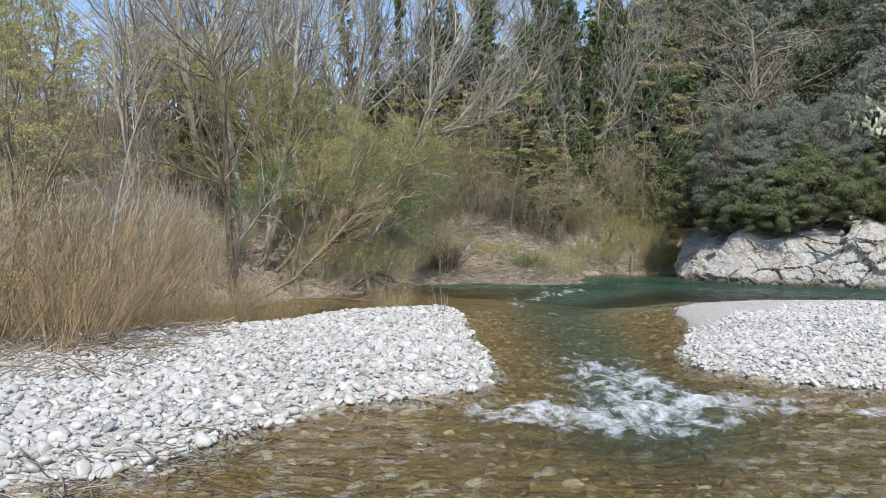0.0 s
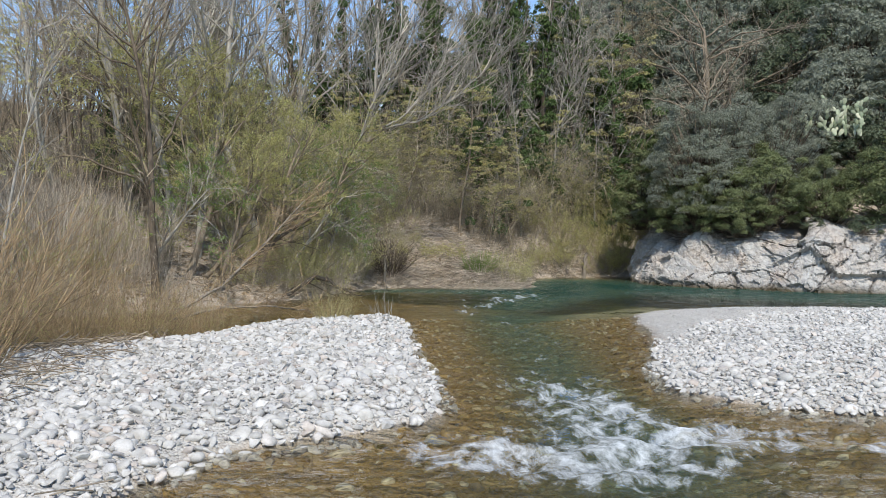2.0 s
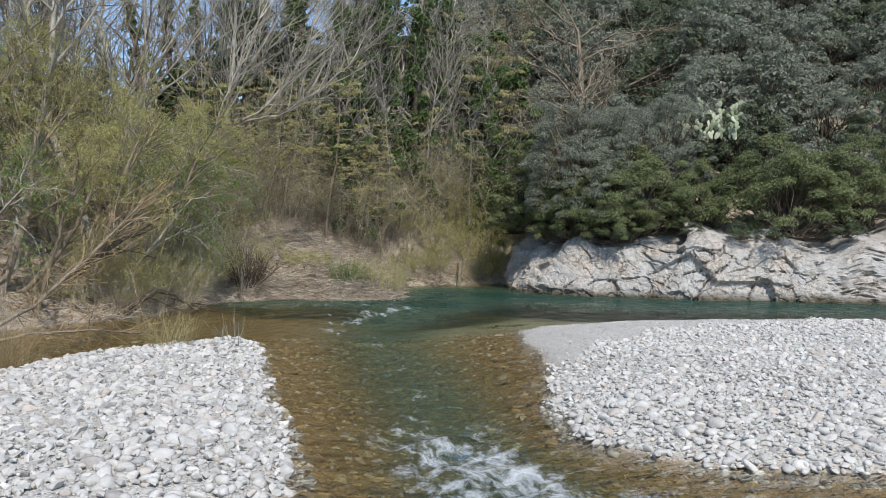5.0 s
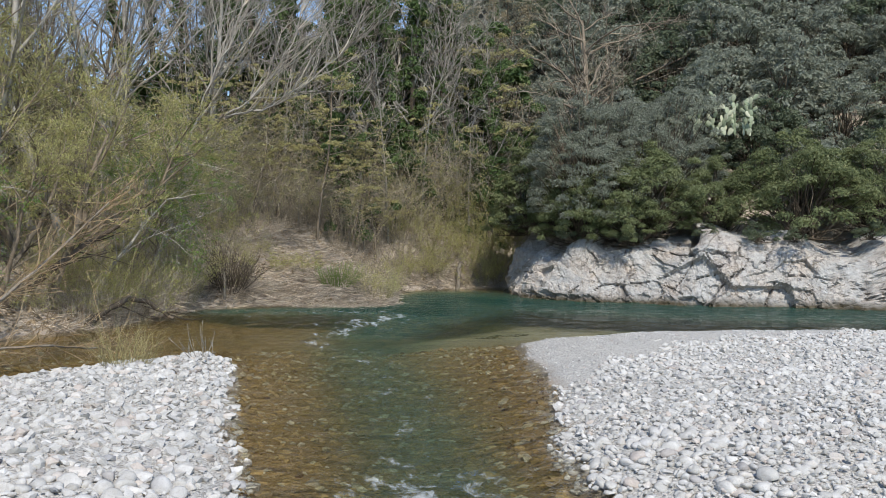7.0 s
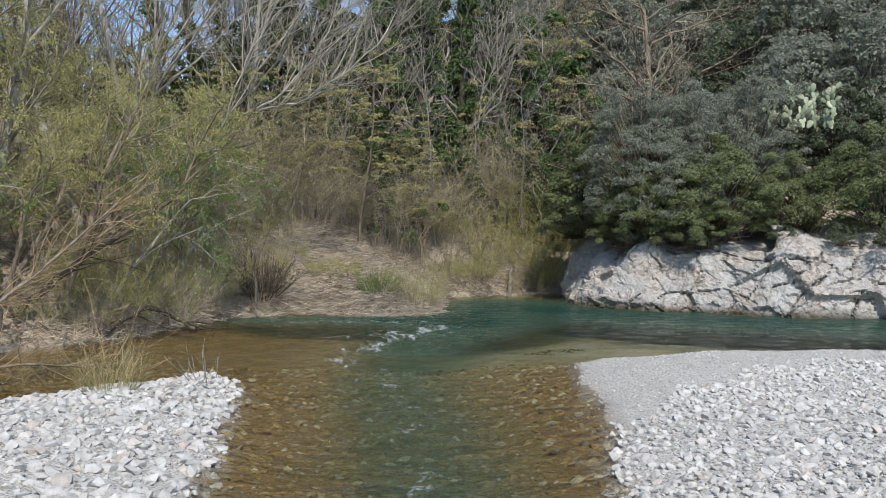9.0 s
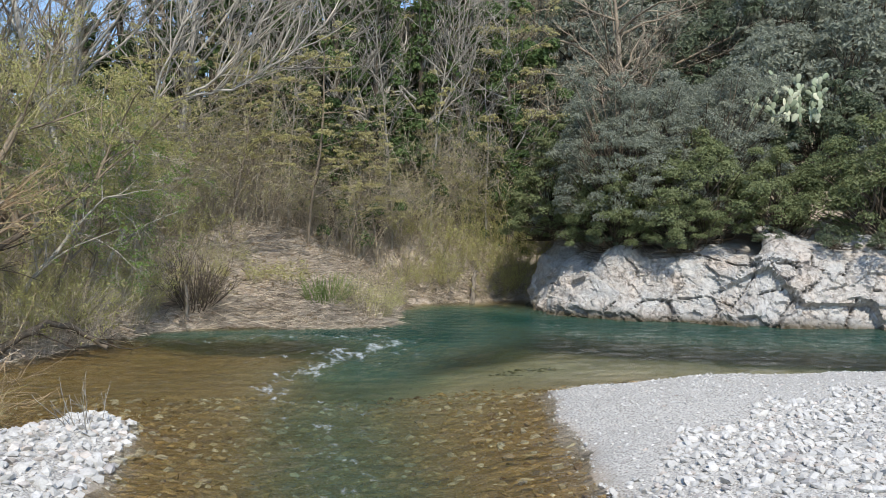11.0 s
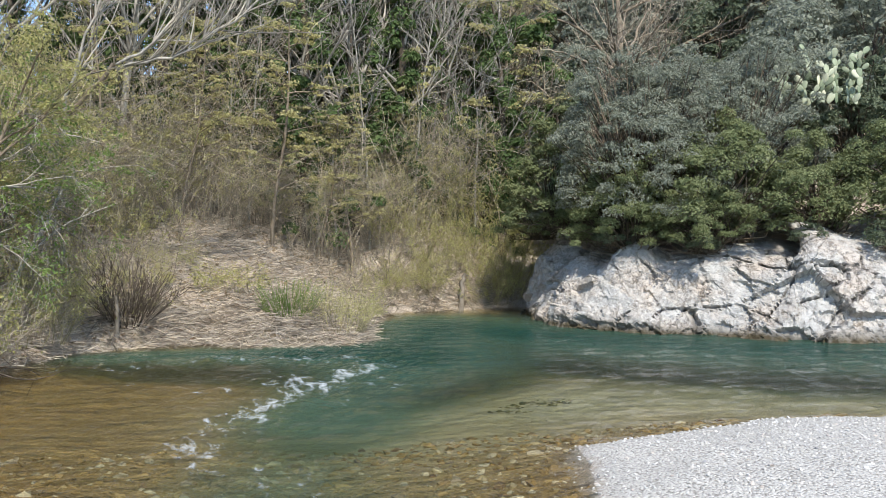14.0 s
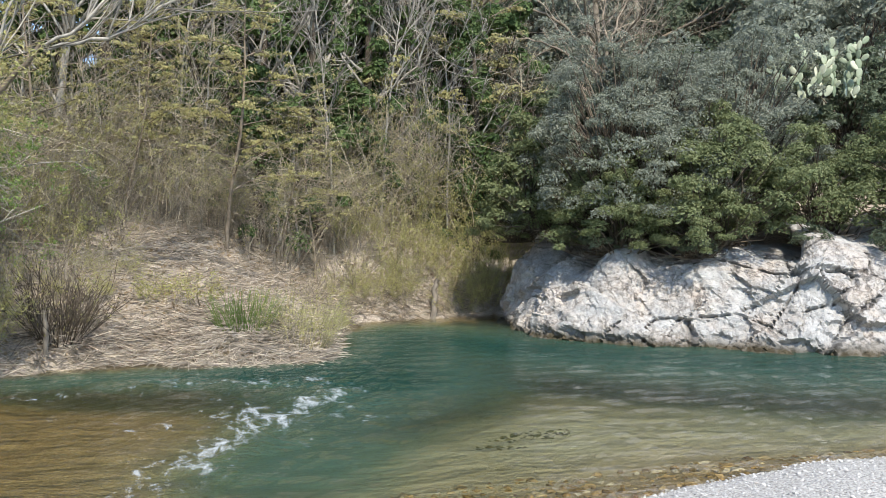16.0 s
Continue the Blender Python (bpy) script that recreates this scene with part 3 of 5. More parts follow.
            # painted shade: strongest in the middle of each sunken crack
            crack_shade.append(min(0.65, max(c, 0.0) ** 1.5))
            tide.append(max(0.0, 1 - abs(z - 0.0) / (0.24 + 0.3 * max(0.0, noise.noise(q * 0.9)))))
    n = len(v)
    i = (np.arange(len(u) - 1)[:, None] * n + np.arange(n - 1)[None]).ravel()
    flip = rnd_.uniform(size=len(i)) < 0.5
    one = np.where(flip[:, None], np.stack([i, i + n, i + n + 1], 1), np.stack([i, i + n, i + 1], 1))
    two = np.where(flip[:, None], np.stack([i, i + n + 1, i + 1], 1), np.stack([i + n, i + n + 1, i + 1], 1))
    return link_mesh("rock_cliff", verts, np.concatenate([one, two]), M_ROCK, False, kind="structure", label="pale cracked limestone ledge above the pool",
                     attrs={"crack_shade": crack_shade, "tide": tide})


cliff()

# ---- plants: one function for each kind ----


def woody(name, m, seed, height, radius, lean, levels, barks, leaf, n_leaf, size, label, category, group="", spread=0.12, aspect=0.5, split=True, floor=0.0055):
    """A tree with trunk, limbs, twigs and, if it has any, leaves."""
    rng = np.random.default_rng(seed)
    ob = place(name, m, label, category, group)
    parts = grow(rng, height, radius, lean, levels, floor)
    if split:
        link_mesh("trunk", *tubes(parts[:1], 8), barks[0], True, ob)
        for k in range(len(parts[1][0])):
            link_mesh("limb", *tubes([(parts[1][0][k:k + 1], parts[1][1][k:k + 1])], 5), barks[0], True, ob)
    else:
        link_mesh("trunk", *tubes(parts[:2], 5), barks[0], True, ob)
    link_mesh("twig_spray", *tubes(parts[2:], 3), barks[1], True, ob, kind="stuff")
    if leaf is not None:
        ends = np.concatenate([p[:, p.shape[1] // 2:].reshape(-1, 3) for p, _ in parts[-2:]])
        c = ends[rng.integers(0, len(ends), n_leaf // 9)]
        link_mesh("crown", *tufts(rng, c, spread * rng.uniform(0.7, 1.8, len(c)), n_leaf, size, aspect), leaf, False, ob, kind="stuff")
    return ob


def tier_tree(name, m, seed, height, leaf, label, group=""):
    """A slender tree whose level limbs carry flat sprays of leaf in tiers."""
    rng = np.random.default_rng(seed)
    ob = place(name, m, label, "tree", group)
    p = wander(rng, np.zeros((1, 3)), np.array([[0, 0, 1.0]]), np.array([height]), 12, 0.035, 0.03)
    link_mesh("trunk", *tubes([(p, np.linspace(0.055, 0.014, 12)[None])], 7), M_BARK_BROWN, True, ob)
    k = 24
    t = np.linspace(0.24, 0.99, k)
    at = np.stack([np.interp(t * 11, range(12), p[0, :, i]) for i in range(3)], 1)
    a = np.arange(k) * 2.4 + rng.uniform(-0.4, 0.4, k)
    way = np.stack([np.cos(a), np.sin(a), rng.uniform(0.1, 0.6, k)], 1)
    ln = height * 0.30 * (1.12 - 0.72 * t) * rng.uniform(0.6, 1.25, k)
    q = wander(rng, at, way, ln, 7, 0.11, -0.03)
    for i in range(k):
        link_mesh("limb", *tubes([(q[i:i + 1], np.linspace(0.02, 0.006, 7)[None])], 4), M_BARK_BROWN, True, ob)
    s0 = q[:, 2:].reshape(-1, 3)
    side = unit(np.repeat(q[:, -1] - q[:, 0], 5, 0)) + rng.normal(size=s0.shape) * np.array([0.8, 0.8, 0.16])
    w = wander(rng, s0, side, rng.uniform(0.2, 0.65, len(s0)), 4, 0.12, 0.0)
    link_mesh("twig_spray", *tubes([(w, np.full((len(s0), 4), 0.005))], 3), M_TWIG_BROWN, True, ob, kind="stuff")
    ends = w[:, 1:].reshape(-1, 3)
    c = ends[rng.uniform(size=len(ends)) < 0.5]
    link_mesh("crown", *tufts(rng, c, rng.uniform(0.09, 0.2, len(c)), 4300, 0.072, 0.6, 0.45), leaf, False, ob, kind="stuff")
    return ob


def ivy_tree(name, m, seed, height, lean, label, group="", fat=0.35, leaves=7000):
    """A slim trunk wrapped in ivy, bare twigs above."""
    rng = np.random.default_rng(seed)
    ob = place(name, m, label, "tree", group)
    parts = grow(rng, height, 0.16, lean, [(12, 0.05, 0.03, 22, 0.3, 42, 0.22), (6, 0.12, 0.08, 6, 0.2, 40, 0.45), (5, 0.15, 0.05, 0, 0, 0, 0)])
    link_mesh("trunk", *tubes(parts[:1], 8), M_BARK_DARK, True, ob)
    link_mesh("twig_spray", *tubes(parts[1:], 3), M_TWIG_GREY, True, ob, kind="stuff")
    p = parts[0][0][0]
    k = 90
    t = rng.uniform(0.02, 0.95, k) * (len(p) - 1)
    j = np.minimum(t.astype(int), len(p) - 2)
    c = p[j] + (p[j + 1] - p[j]) * (t - j)[:, None]
    a = rng.uniform(0, 2 * np.pi, k)
    r = fat * rng.uniform(0.2, 1.0, k) * (0.5 + np.abs(np.sin(t * 1.3 + seed))) * (1.15 - 0.06 * t)
    c = c + np.stack([np.cos(a) * r, np.sin(a) * r, rng.normal(size=k) * 0.15], 1)
    link_mesh("ivy", *tufts(rng, c, rng.uniform(0.14, 0.34, k) * (0.7 + 0.6 * fat), leaves, 0.10, 0.8, 1.0), M_LEAF_IVY, False, ob, "glossy dark green ivy", "stuff")
    return ob


def bush(name, m, seed, rad, height, leaf, n_leaf, size, label, category="bush", group="", clumps=60, bark=None, flat=0.75, fine=1.0):
    """A many-stemmed evergreen: stems that end in clumps of leaves, with gaps between."""
    rng = np.random.default_rng(seed)
    ob = place(name, m, label, category, group)
    d = unit(rng.normal(size=(clumps, 3)))
    d[:, 2] = np.abs(d[:, 2]) * 1.3 - 0.5
    lump = 1 + 0.22 * np.sin(d[:, 0] * 5 + seed) + 0.18 * np.sin(d[:, 1] * 7 + 2 * seed)
    r = (rng.uniform(0.45, 1.0, clumps) ** 0.5 * lump)[:, None]
    c = d * r * np.array([rad, rad, height * 0.62]) + np.array([0, 0, height * 0.38])
    mid = c * np.array([0.45, 0.45, 0.55]) + rng.normal(size=c.shape) * 0.1 * rad
    base = rng.normal(size=c.shape) * np.array([0.12, 0.12, 0]) * rad
    p = np.stack([base, mid * 0.5 + base * 0.5, mid, (mid + c) * 0.5 + rng.normal(size=c.shape) * 0.06, c], 1)
    w = np.linspace(1, 0.3, 5)[None] * rng.uniform(0.012, 0.028, clumps)[:, None] * rad ** 0.5
    link_mesh("stem", *tubes([(p, w)], 3), bark or M_BARK_DARK, True, ob, kind="stuff")
    wide = fine * (0.17 + 0.19 * rng.uniform(size=clumps) ** 1.5) * rad ** 0.7
    link_mesh("crown", *tufts(rng, c, wide, n_leaf, size, 0.55, flat), leaf, False, ob, kind="stuff")
    return ob


def stem_clump(name, m, seed, n, height, rad, stem, leaf, n_leaf, size, label, category, group="", thick=0.006, flare=0.35, fork=2, crook=0.10, level=0.5):
    """A shrub of many thin rods that fan out from the ground."""
    rng = np.random.default_rng(seed)
    ob = place(name, m, label, category, group)
    a, r = rng.uniform(0, 2 * np.pi, n), np.sqrt(rng.uniform(0, 1, n)) * rad
    start = np.stack([np.cos(a) * r, np.sin(a) * r, np.zeros(n) - 0.05], 1)
    way = np.stack([np.cos(a) * flare * r / rad, np.sin(a) * flare * r / rad, np.ones(n)], 1) + rng.normal(size=(n, 3)) * 0.14
    ln = height * rng.uniform(0.45, 1.1, n)
    p = wander(rng, start, way, ln, 7, crook, 0.02)
    w = thick * rng.uniform(0.6, 1.4, n)[:, None] * np.linspace(1, 0.3, 7)[None]
    lines = [(p, w)]
    if fork:
        q = p[:, 2:6].reshape(-1, 3)
        q = q[rng.integers(0, len(q), n * fork)]
        way2 = unit(rng.normal(size=q.shape) * level + np.array([0, 0, 1.0]) + q * np.array([1, 1, 0]) * 0.3 / rad)
        p2 = wander(rng, q, way2, height * rng.uniform(0.15, 0.45, len(q)), 4, 0.1, 0.02)
        lines.append((p2, np.full((len(q), 4), thick * 0.45)))
    link_mesh("stem", *tubes(lines, 3), stem, True, ob, kind="stuff")
    if leaf is not None:
        ends = p[:, 3:].reshape(-1, 3)
        c = ends[rng.integers(0, len(ends), n_leaf)] + rng.normal(size=(n_leaf, 3)) * 0.06
        link_mesh("foliage", *blades(rng, c, size, 0.4, 0.4), leaf, False, ob, kind="stuff")
    return ob


def on_ground(x, y, turn=0, scale=1.0, sink=0.05):
    return pose(x, y, ground_z(x, y) - sink, 0, 0, turn) @ Matrix.Scale(scale, 4)


def repeat(first, spots):
    """Copies of a thing on the ground at (x, y, turn, scale)."""
    for x, y, turn, scale in spots:
        copy_thing(first, on_ground(x, y, turn, scale))


LIGHT = [(8, 0.07, 0.04, 11, 0.3, 36, 0.42), (5, 0.12, 0.08, 6, 0.15, 40, 0.45), (3, 0.18, 0.05, 4, 0.2, 38, 0.5), (3, 0.2, 0.04, 0, 0, 0, 0)]
DENSE = [(10, 0.08, 0.03, 17, 0.22, 42, 0.4), (7, 0.15, 0.07, 8, 0.12, 42, 0.42), (4, 0.2, 0.06, 6, 0.15, 40, 0.45), (4, 0.2, 0.04, 0, 0, 0, 0)]
FINE = [(10, 0.07, 0.03, 14, 0.25, 40, 0.42), (7, 0.13, 0.07, 7, 0.15, 42, 0.42), (4, 0.18, 0.06, 5, 0.15, 40, 0.45), (4, 0.2, 0.04, 0, 0, 0, 0)]
AIRY = [(10, 0.06, 0.04, 13, 0.3, 36, 0.4), (6, 0.12, 0.08, 8, 0.15, 40, 0.42), (4, 0.18, 0.05, 4, 0.2, 38, 0.5), (3, 0.2, 0.04, 0, 0, 0, 0)]
ARCH = [(8, 0.12, 0.0, 12, 0.3, 45, 0.55), (7, 0.14, -0.02, 8, 0.15, 42, 0.5), (5, 0.16, -0.03, 6, 0.15, 35, 0.5), (4, 0.16, -0.02, 0, 0, 0, 0)]

# ---- the near bank on the west: willows that lean over the water ----
W = "willows along the bank"
willow = woody("willow", on_ground(-3.7, 25.6, 0), 11, 4.2, 0.10, (0.45, -0.1), ARCH, (M_BARK_BROWN, M_TWIG_OLIVE), M_LEAF_WILLOW, 5600, 0.055,
               "leaning bank willow with budding yellow-green leaves", "tree", W)
willow_b = woody("willow", on_ground(-2.5, 27.6, 0), 12, 4.0, 0.08, (0.3, -0.25), ARCH, (M_BARK_BROWN, M_TWIG_OLIVE), M_LEAF_WILLOW, 5600, 0.055,
                 "leaning bank willow with budding yellow-green leaves", "tree", W)
willow_c = woody("willow", on_ground(-3.3, 29.4, 0), 13, 3.6, 0.07, (0.25, -0.15), ARCH, (M_TWIG_GREY, M_TWIG_GREY), M_LEAF_GREEN, 4600, 0.06,
                 "bank willow in fresh light green leaf", "tree", W)
repeat(willow, [(-5.2, 24.6, 40, 1.1), (-4.6, 27.4, 200, 1.15), (-6.2, 26.6, 150, 1.2)])
repeat(willow_b, [(-2.0, 28.0, 60, 0.7), (-4.4, 24.6, -30, 0.8), (-3.4, 30.0, 140, 1.25), (-3.9, 31.8, 30, 0.9)])
repeat(willow_c, [(-2.2, 30.6, 80, 0.9), (-1.4, 32.4, 170, 0.8), (-3.0, 26.9, 45, 0.85), (-6.0, 24.0, 0, 0.8)])

# pale trunks and the dark trunk above the west bank
pale = woody("bare_poplar", on_ground(-5.3, 26.2, 0), 21, 11.5, 0.11, (0.02, 0.02), DENSE, (M_BARK_PALE, M_TWIG_GREY), None, 0, 0,
             "tall bare tree with a pale grey trunk", "tree", "bare trees on the bank", floor=0.0075)
pale_b = woody("bare_poplar", on_ground(-4.2, 30.5, 0), 22, 11.0, 0.12, (-0.18, 0.0), DENSE, (M_BARK_PALE, M_TWIG_GREY), None, 0, 0,
               "leaning bare tree with a pale grey trunk", "tree", "bare trees on the bank", floor=0.0075)
repeat(pale, [(-6.2, 27.5, 120, 1.05), (-3.1, 33.0, 60, 1.0), (-8.0, 29.0, 200, 1.1), (-1.0, 35.5, 20, 0.95), (-9.2, 26.5, 160, 0.8)])
repeat(pale_b, [(-2.3, 32.0, 25, 0.95), (-5.6, 32.5, 10, 1.1), (-9.0, 32.0, 90, 1.0)])
woody("bare_alder", on_ground(-5.6, 23.0, 0), 31, 8.4, 0.10, (0.0, 0.0), FINE, (M_BARK_DARK, M_TWIG_BROWN), None, 0, 0, "bare tree with a dark mossy trunk on the bank", "tree")
woody("sapling", on_ground(-6.0, 15.3, 30), 33, 4.6, 0.035, (0.06, 0.0), AIRY, (M_BARK_PALE, M_TWIG_BROWN), M_LEAF_YELLOW, 500, 0.06, "thin pale sapling behind the shrubs", "tree")
yellow = woody("budding_tree", on_ground(-9.5, 19.5, 0), 35, 6.2, 0.09, (0.05, 0), AIRY, (M_BARK_BROWN, M_TWIG_BROWN), M_LEAF_YELLOW, 6000, 0.075,
               "small tree in yellow young leaf", "tree", "yellow budding trees")
repeat(yellow, [(-8.2, 17.0, 90, 0.9), (-11.2, 20.5, 200, 1.1), (-13.2, 24.0, 20, 1.2), (-10.0, 22.5, 60, 0.95)])

# the dead limb that reaches over the bank


def dead_tree():
    r = np.random.default_rng(41)
    ob = place("dead_tree", pose(0, 0, 0), "bleached dead tree reaching over the bank", "tree")
    lines = [[(-2.6, 31.6, 0.6), (-2.0, 31.3, 2.6), (-1.1, 30.8, 4.4), (-0.1, 30.4, 5.3)], [(-0.1, 30.4, 5.3), (1.0, 30.3, 5.55), (2.2, 30.1, 6.3), (3.6, 29.9, 7.6)], [(-0.1, 30.4, 5.3), (0.7, 30.3, 5.9), (1.5, 30.4, 6.9), (2.1, 30.3, 8.6)],
             [(-1.1, 30.8, 4.4), (-0.6, 30.4, 6.0), (0.1, 30.3, 7.4), (0.5, 30.2, 9.0)]]
    thick, shoots = [(0.075, 0.04), (0.036, 0.014), (0.03, 0.012), (0.03, 0.012)], []
    for i, (pts, (r0, r1)) in enumerate(zip(lines, thick)):
        p, t = np.array(pts), np.linspace(0, 3, 14)
        q = np.stack([np.interp(t, range(4), p[:, k]) for k in range(3)], 1) + r.normal(size=(14, 3)) * 0.035
        link_mesh("limb" if i else "trunk", *tubes([(q[None], np.linspace(r0, r1, 14)[None])], 8), M_BARK_PALE if i else M_BARK_BROWN, True, ob)
        if i:
            s = q[r.integers(2, 14, 30)]
            w = wander(r, s, np.array([0.62, 0.0, 0.75]) + r.normal(size=(30, 3)) * 0.3, r.uniform(0.9, 2.8, 30), 7, 0.07, 0.03)
            s2 = w[:, 2:].reshape(-1, 3)
            w2 = wander(r, s2, unit(np.repeat(w[:, -1] - w[:, 0], 5, 0)) + r.normal(size=s2.shape) * 0.6, r.uniform(0.3, 0.9, len(s2)), 5, 0.12, 0.03)
            shoots += [(w, np.linspace(0.02, 0.006, 7)[None] * np.ones((30, 1))), (w2, np.full((len(s2), 5), 0.006))]
    link_mesh("twig_spray", *tubes(shoots, 3), M_TWIG_GREY, True, ob, kind="stuff")


dead_tree()

# ---- the wood behind the far bank ----
G = "ivy-clad trees"
ivy = ivy_tree("ivy_tree", on_ground(-0.1, 38.0), 51, 12.5, (0.0, 0.0), "slim tree wrapped in dark green ivy", G)
ivy_b = ivy_tree("ivy_tree", on_ground(3.4, 38.6), 52, 11.5, (0.12, 0.0), "leaning tree wrapped in dark green ivy", G)
repeat(ivy, [(0.7, 38.6, 100, 1.0), (-3.9, 38.4, 30, 1.0), (4.9, 39.8, 220, 0.95), (7.2, 40.8, 300, 0.95), (-1.9, 37.6, 150, 0.75), (2.0, 39.8, 10, 1.05), (9.2, 40.6, 50, 0.9), (5.8, 39.8, 70, 1.1)])
repeat(ivy_b, [(1.3, 38.9, -20, 1.05), (-2.4, 38.0, 170, 1.0), (6.2, 40.6, 120, 0.85), (-6.3, 37, 200, 1.0), (8.2, 40.2, 250, 0.75)])
ivy_c = ivy_tree("ivy_tree", on_ground(3.6, 37.6), 54, 9.5, (0.04, 0.0), "broad tree smothered in dark green ivy", G, 0.85, 13000)
repeat(ivy_c, [(5.2, 38.7, 130, 1.1), (6.7, 39.6, 250, 1.0), (9.9, 39.4, 40, 0.85), (2.0, 38.3, 70, 1.0), (4.4, 39.8, 300, 1.25), (-0.9, 37.0, 190, 0.85), (8.7, 41.2, 10, 1.1), (7.4, 41.6, 220, 1.2)])
thick = bush("ivy_thicket", on_ground(4.8, 40.6), 53, 1.3, 4.6, M_LEAF_IVY, 9500, 0.115, "dense dark thicket overgrown with ivy", "thicket", "ivy thickets", 80, fine=0.8)
repeat(thick, [(6.9, 41.4, 50, 1.1), (-1.8, 37.4, 100, 0.9), (0.5, 38.4, 200, 0.9), (8.9, 41.2, 20, 1.1), (-3.6, 35.6, 60, 0.9), (3.0, 39.8, 10, 1.5), (5.9, 42.0, 150, 1.9), (1.2, 40, 60, 1.7), (9.2, 42.6, 33, 2.0), (3.8, 42, 200, 1.9), (10.2, 41.5, 90, 1.8), (7.6, 42.2, 150, 1.7), (-5.8, 35.4, 90, 1.0), (10.6, 40.0, 80, 1.1),
               (-8.5, 34, 10, 1.0), (-4.8, 36.6, 20, 0.9), (-7.4, 37.5, 80, 0.9), (-2.8, 38.6, 130, 1.3), (-0.2, 40.2, 50, 1.5), (-10.5, 36.5, 30, 0.9)])
spring = tier_tree("budding_maple", on_ground(2.8, 36.0), 55, 6.0, M_LEAF_YELLOW, "slender tree with tiers of yellow-green leaf", "slender trees on the slope")
repeat(spring, [(0.6, 35.2, 60, 0.8), (5.0, 37.0, 170, 0.75), (1.5, 36.6, 230, 0.9), (4.1, 36.8, 20, 0.7), (6.4, 39.2, 100, 0.75), (-0.8, 34.2, 300, 0.85), (9.3, 40.2, 40, 1.35), 
                (6.6, 41, 80, 1.6)])
bare = woody("bare_tree", on_ground(7.7, 40.0), 57, 8.2, 0.045, (0, 0), FINE, (M_BARK_PALE, M_TWIG_GREY), None, 0, 0, "slender bare grey tree on the slope", "tree", "bare trees in the wood", floor=0.009)
bare_b = woody("bare_tree", on_ground(-1.5, 40), 58, 10.5, 0.12, (0.03, 0), LIGHT, (M_BARK_BROWN, M_TWIG_BROWN), None, 0, 0, "bare brown woodland tree", "tree", "bare trees in the wood", split=False, floor=0.01)
repeat(bare, [(7.0, 38.9, 10, 0.9), (4.6, 37.4, 130, 0.8), (9.0, 39.2, 60, 0.8), (1.6, 37.4, 310, 0.85), (5.6, 38.2, 200, 0.9), (-1.6, 35.6, 70, 0.8), (6.0, 39.6, 80, 0.75), (8.8, 40.0, 160, 0.9), (3.6, 38.4, 240, 1.1), (1.0, 40.5, 20, 1.2), (-0.6, 36.5, 100, 1.0), (2.2, 36.9, 40, 0.7), (5.0, 41, 200, 1.3)])
oak = woody("bare_oak", on_ground(13.7, 38.6, 0), 59, 5.2, 0.17, (0.05, 0), [(7, 0.1, 0.0, 11, 0.25, 55, 0.8), (8, 0.16, 0.03, 9, 0.15, 45, 0.45), (5, 0.2, 0.03, 7, 0.15, 42, 0.5), (4, 0.2, 0.02, 0, 0, 0, 0)],
            (M_BARK_BROWN, M_TWIG_BROWN), None, 0, 0, "spreading bare oak above the bushes", "tree")
copy_thing(oak, on_ground(15.8, 44, 90, 1.2))
buff = woody("budding_oak", on_ground(10.6, 42.6), 70, 6.5, 0.10, (0.0, 0.0), FINE, (M_BARK_BROWN, M_TWIG_BROWN), M_LEAF_BUFF, 5200, 0.085, "round-headed tree in buff-coloured young leaf", "tree", "buff budding trees", 0.16)
repeat(buff, [(9.0, 43.8, 90, 1.05), (11.6, 45.0, 200, 1.1)])
rng = np.random.default_rng(7)
for row, y in enumerate(np.array([41.5, 44.5, 48.5, 54, 61])):
    gap = 2.3 + 0.4 * row
    for x in np.arange(-26 - 2 * row, 11 + row, gap):
        xx, yy, s = x + rng.uniform(-0.8, 0.8), y + rng.uniform(-1.3, 1.3), rng.uniform(0.5, 0.72)
        pick = rng.uniform()
        src = bare_b if pick < 0.5 else (bare if pick < 0.62 else (ivy if pick < 0.84 and xx > 0 else spring))
        if xx > -0.39 * yy or yy > 52:
            copy_thing(src, on_ground(xx, yy, rng.uniform(0, 360), s * (1.5 if src is spring else 1.0)))
        else:
            copy_thing(bare_b, on_ground(xx, yy, rng.uniform(0, 360), 0.3 + 0.1 * row))
for x, y in ((-10, 30), (-13, 27), (-15, 30), (-12, 33), (-9, 35), (-16, 26), (-18, 30), (-7, 39), (-11, 38), (-15, 36), (-20, 34), (-14, 22.5), (-17, 23)):
    copy_thing(bare_b, on_ground(x, y, 37 * x, 0.75 if x > -0.37 * y else 0.36))
for k in range(34):
    xx, yy = rng.uniform(-21, -3.5), rng.uniform(29.5, 40)
    copy_thing(bare_b, on_ground(xx, yy, rng.uniform(0, 360), rng.uniform(0.55, 0.8) * (1.0 if xx > -0.37 * yy else 0.55)))

tangle = stem_clump("sapling_thicket", on_ground(1.4, 38.0), 68, 48, 4.6, 1.1, M_TWIG_BUFF, M_LEAF_YELLOW, 4000, 0.062, "tangle of thin bare saplings with first leaves", "thicket", "sapling thickets", 0.009, 0.3, 10, 0.24, 1.6)
tangle_b = stem_clump("sapling_thicket", on_ground(5.6, 40.0), 69, 48, 4.0, 1.1, M_TWIG_BUFF, M_LEAF_WILLOW, 3000, 0.06, "tangle of brown saplings with olive buds", "thicket", "sapling thickets", 0.009, 0.35, 10, 0.24, 1.6)
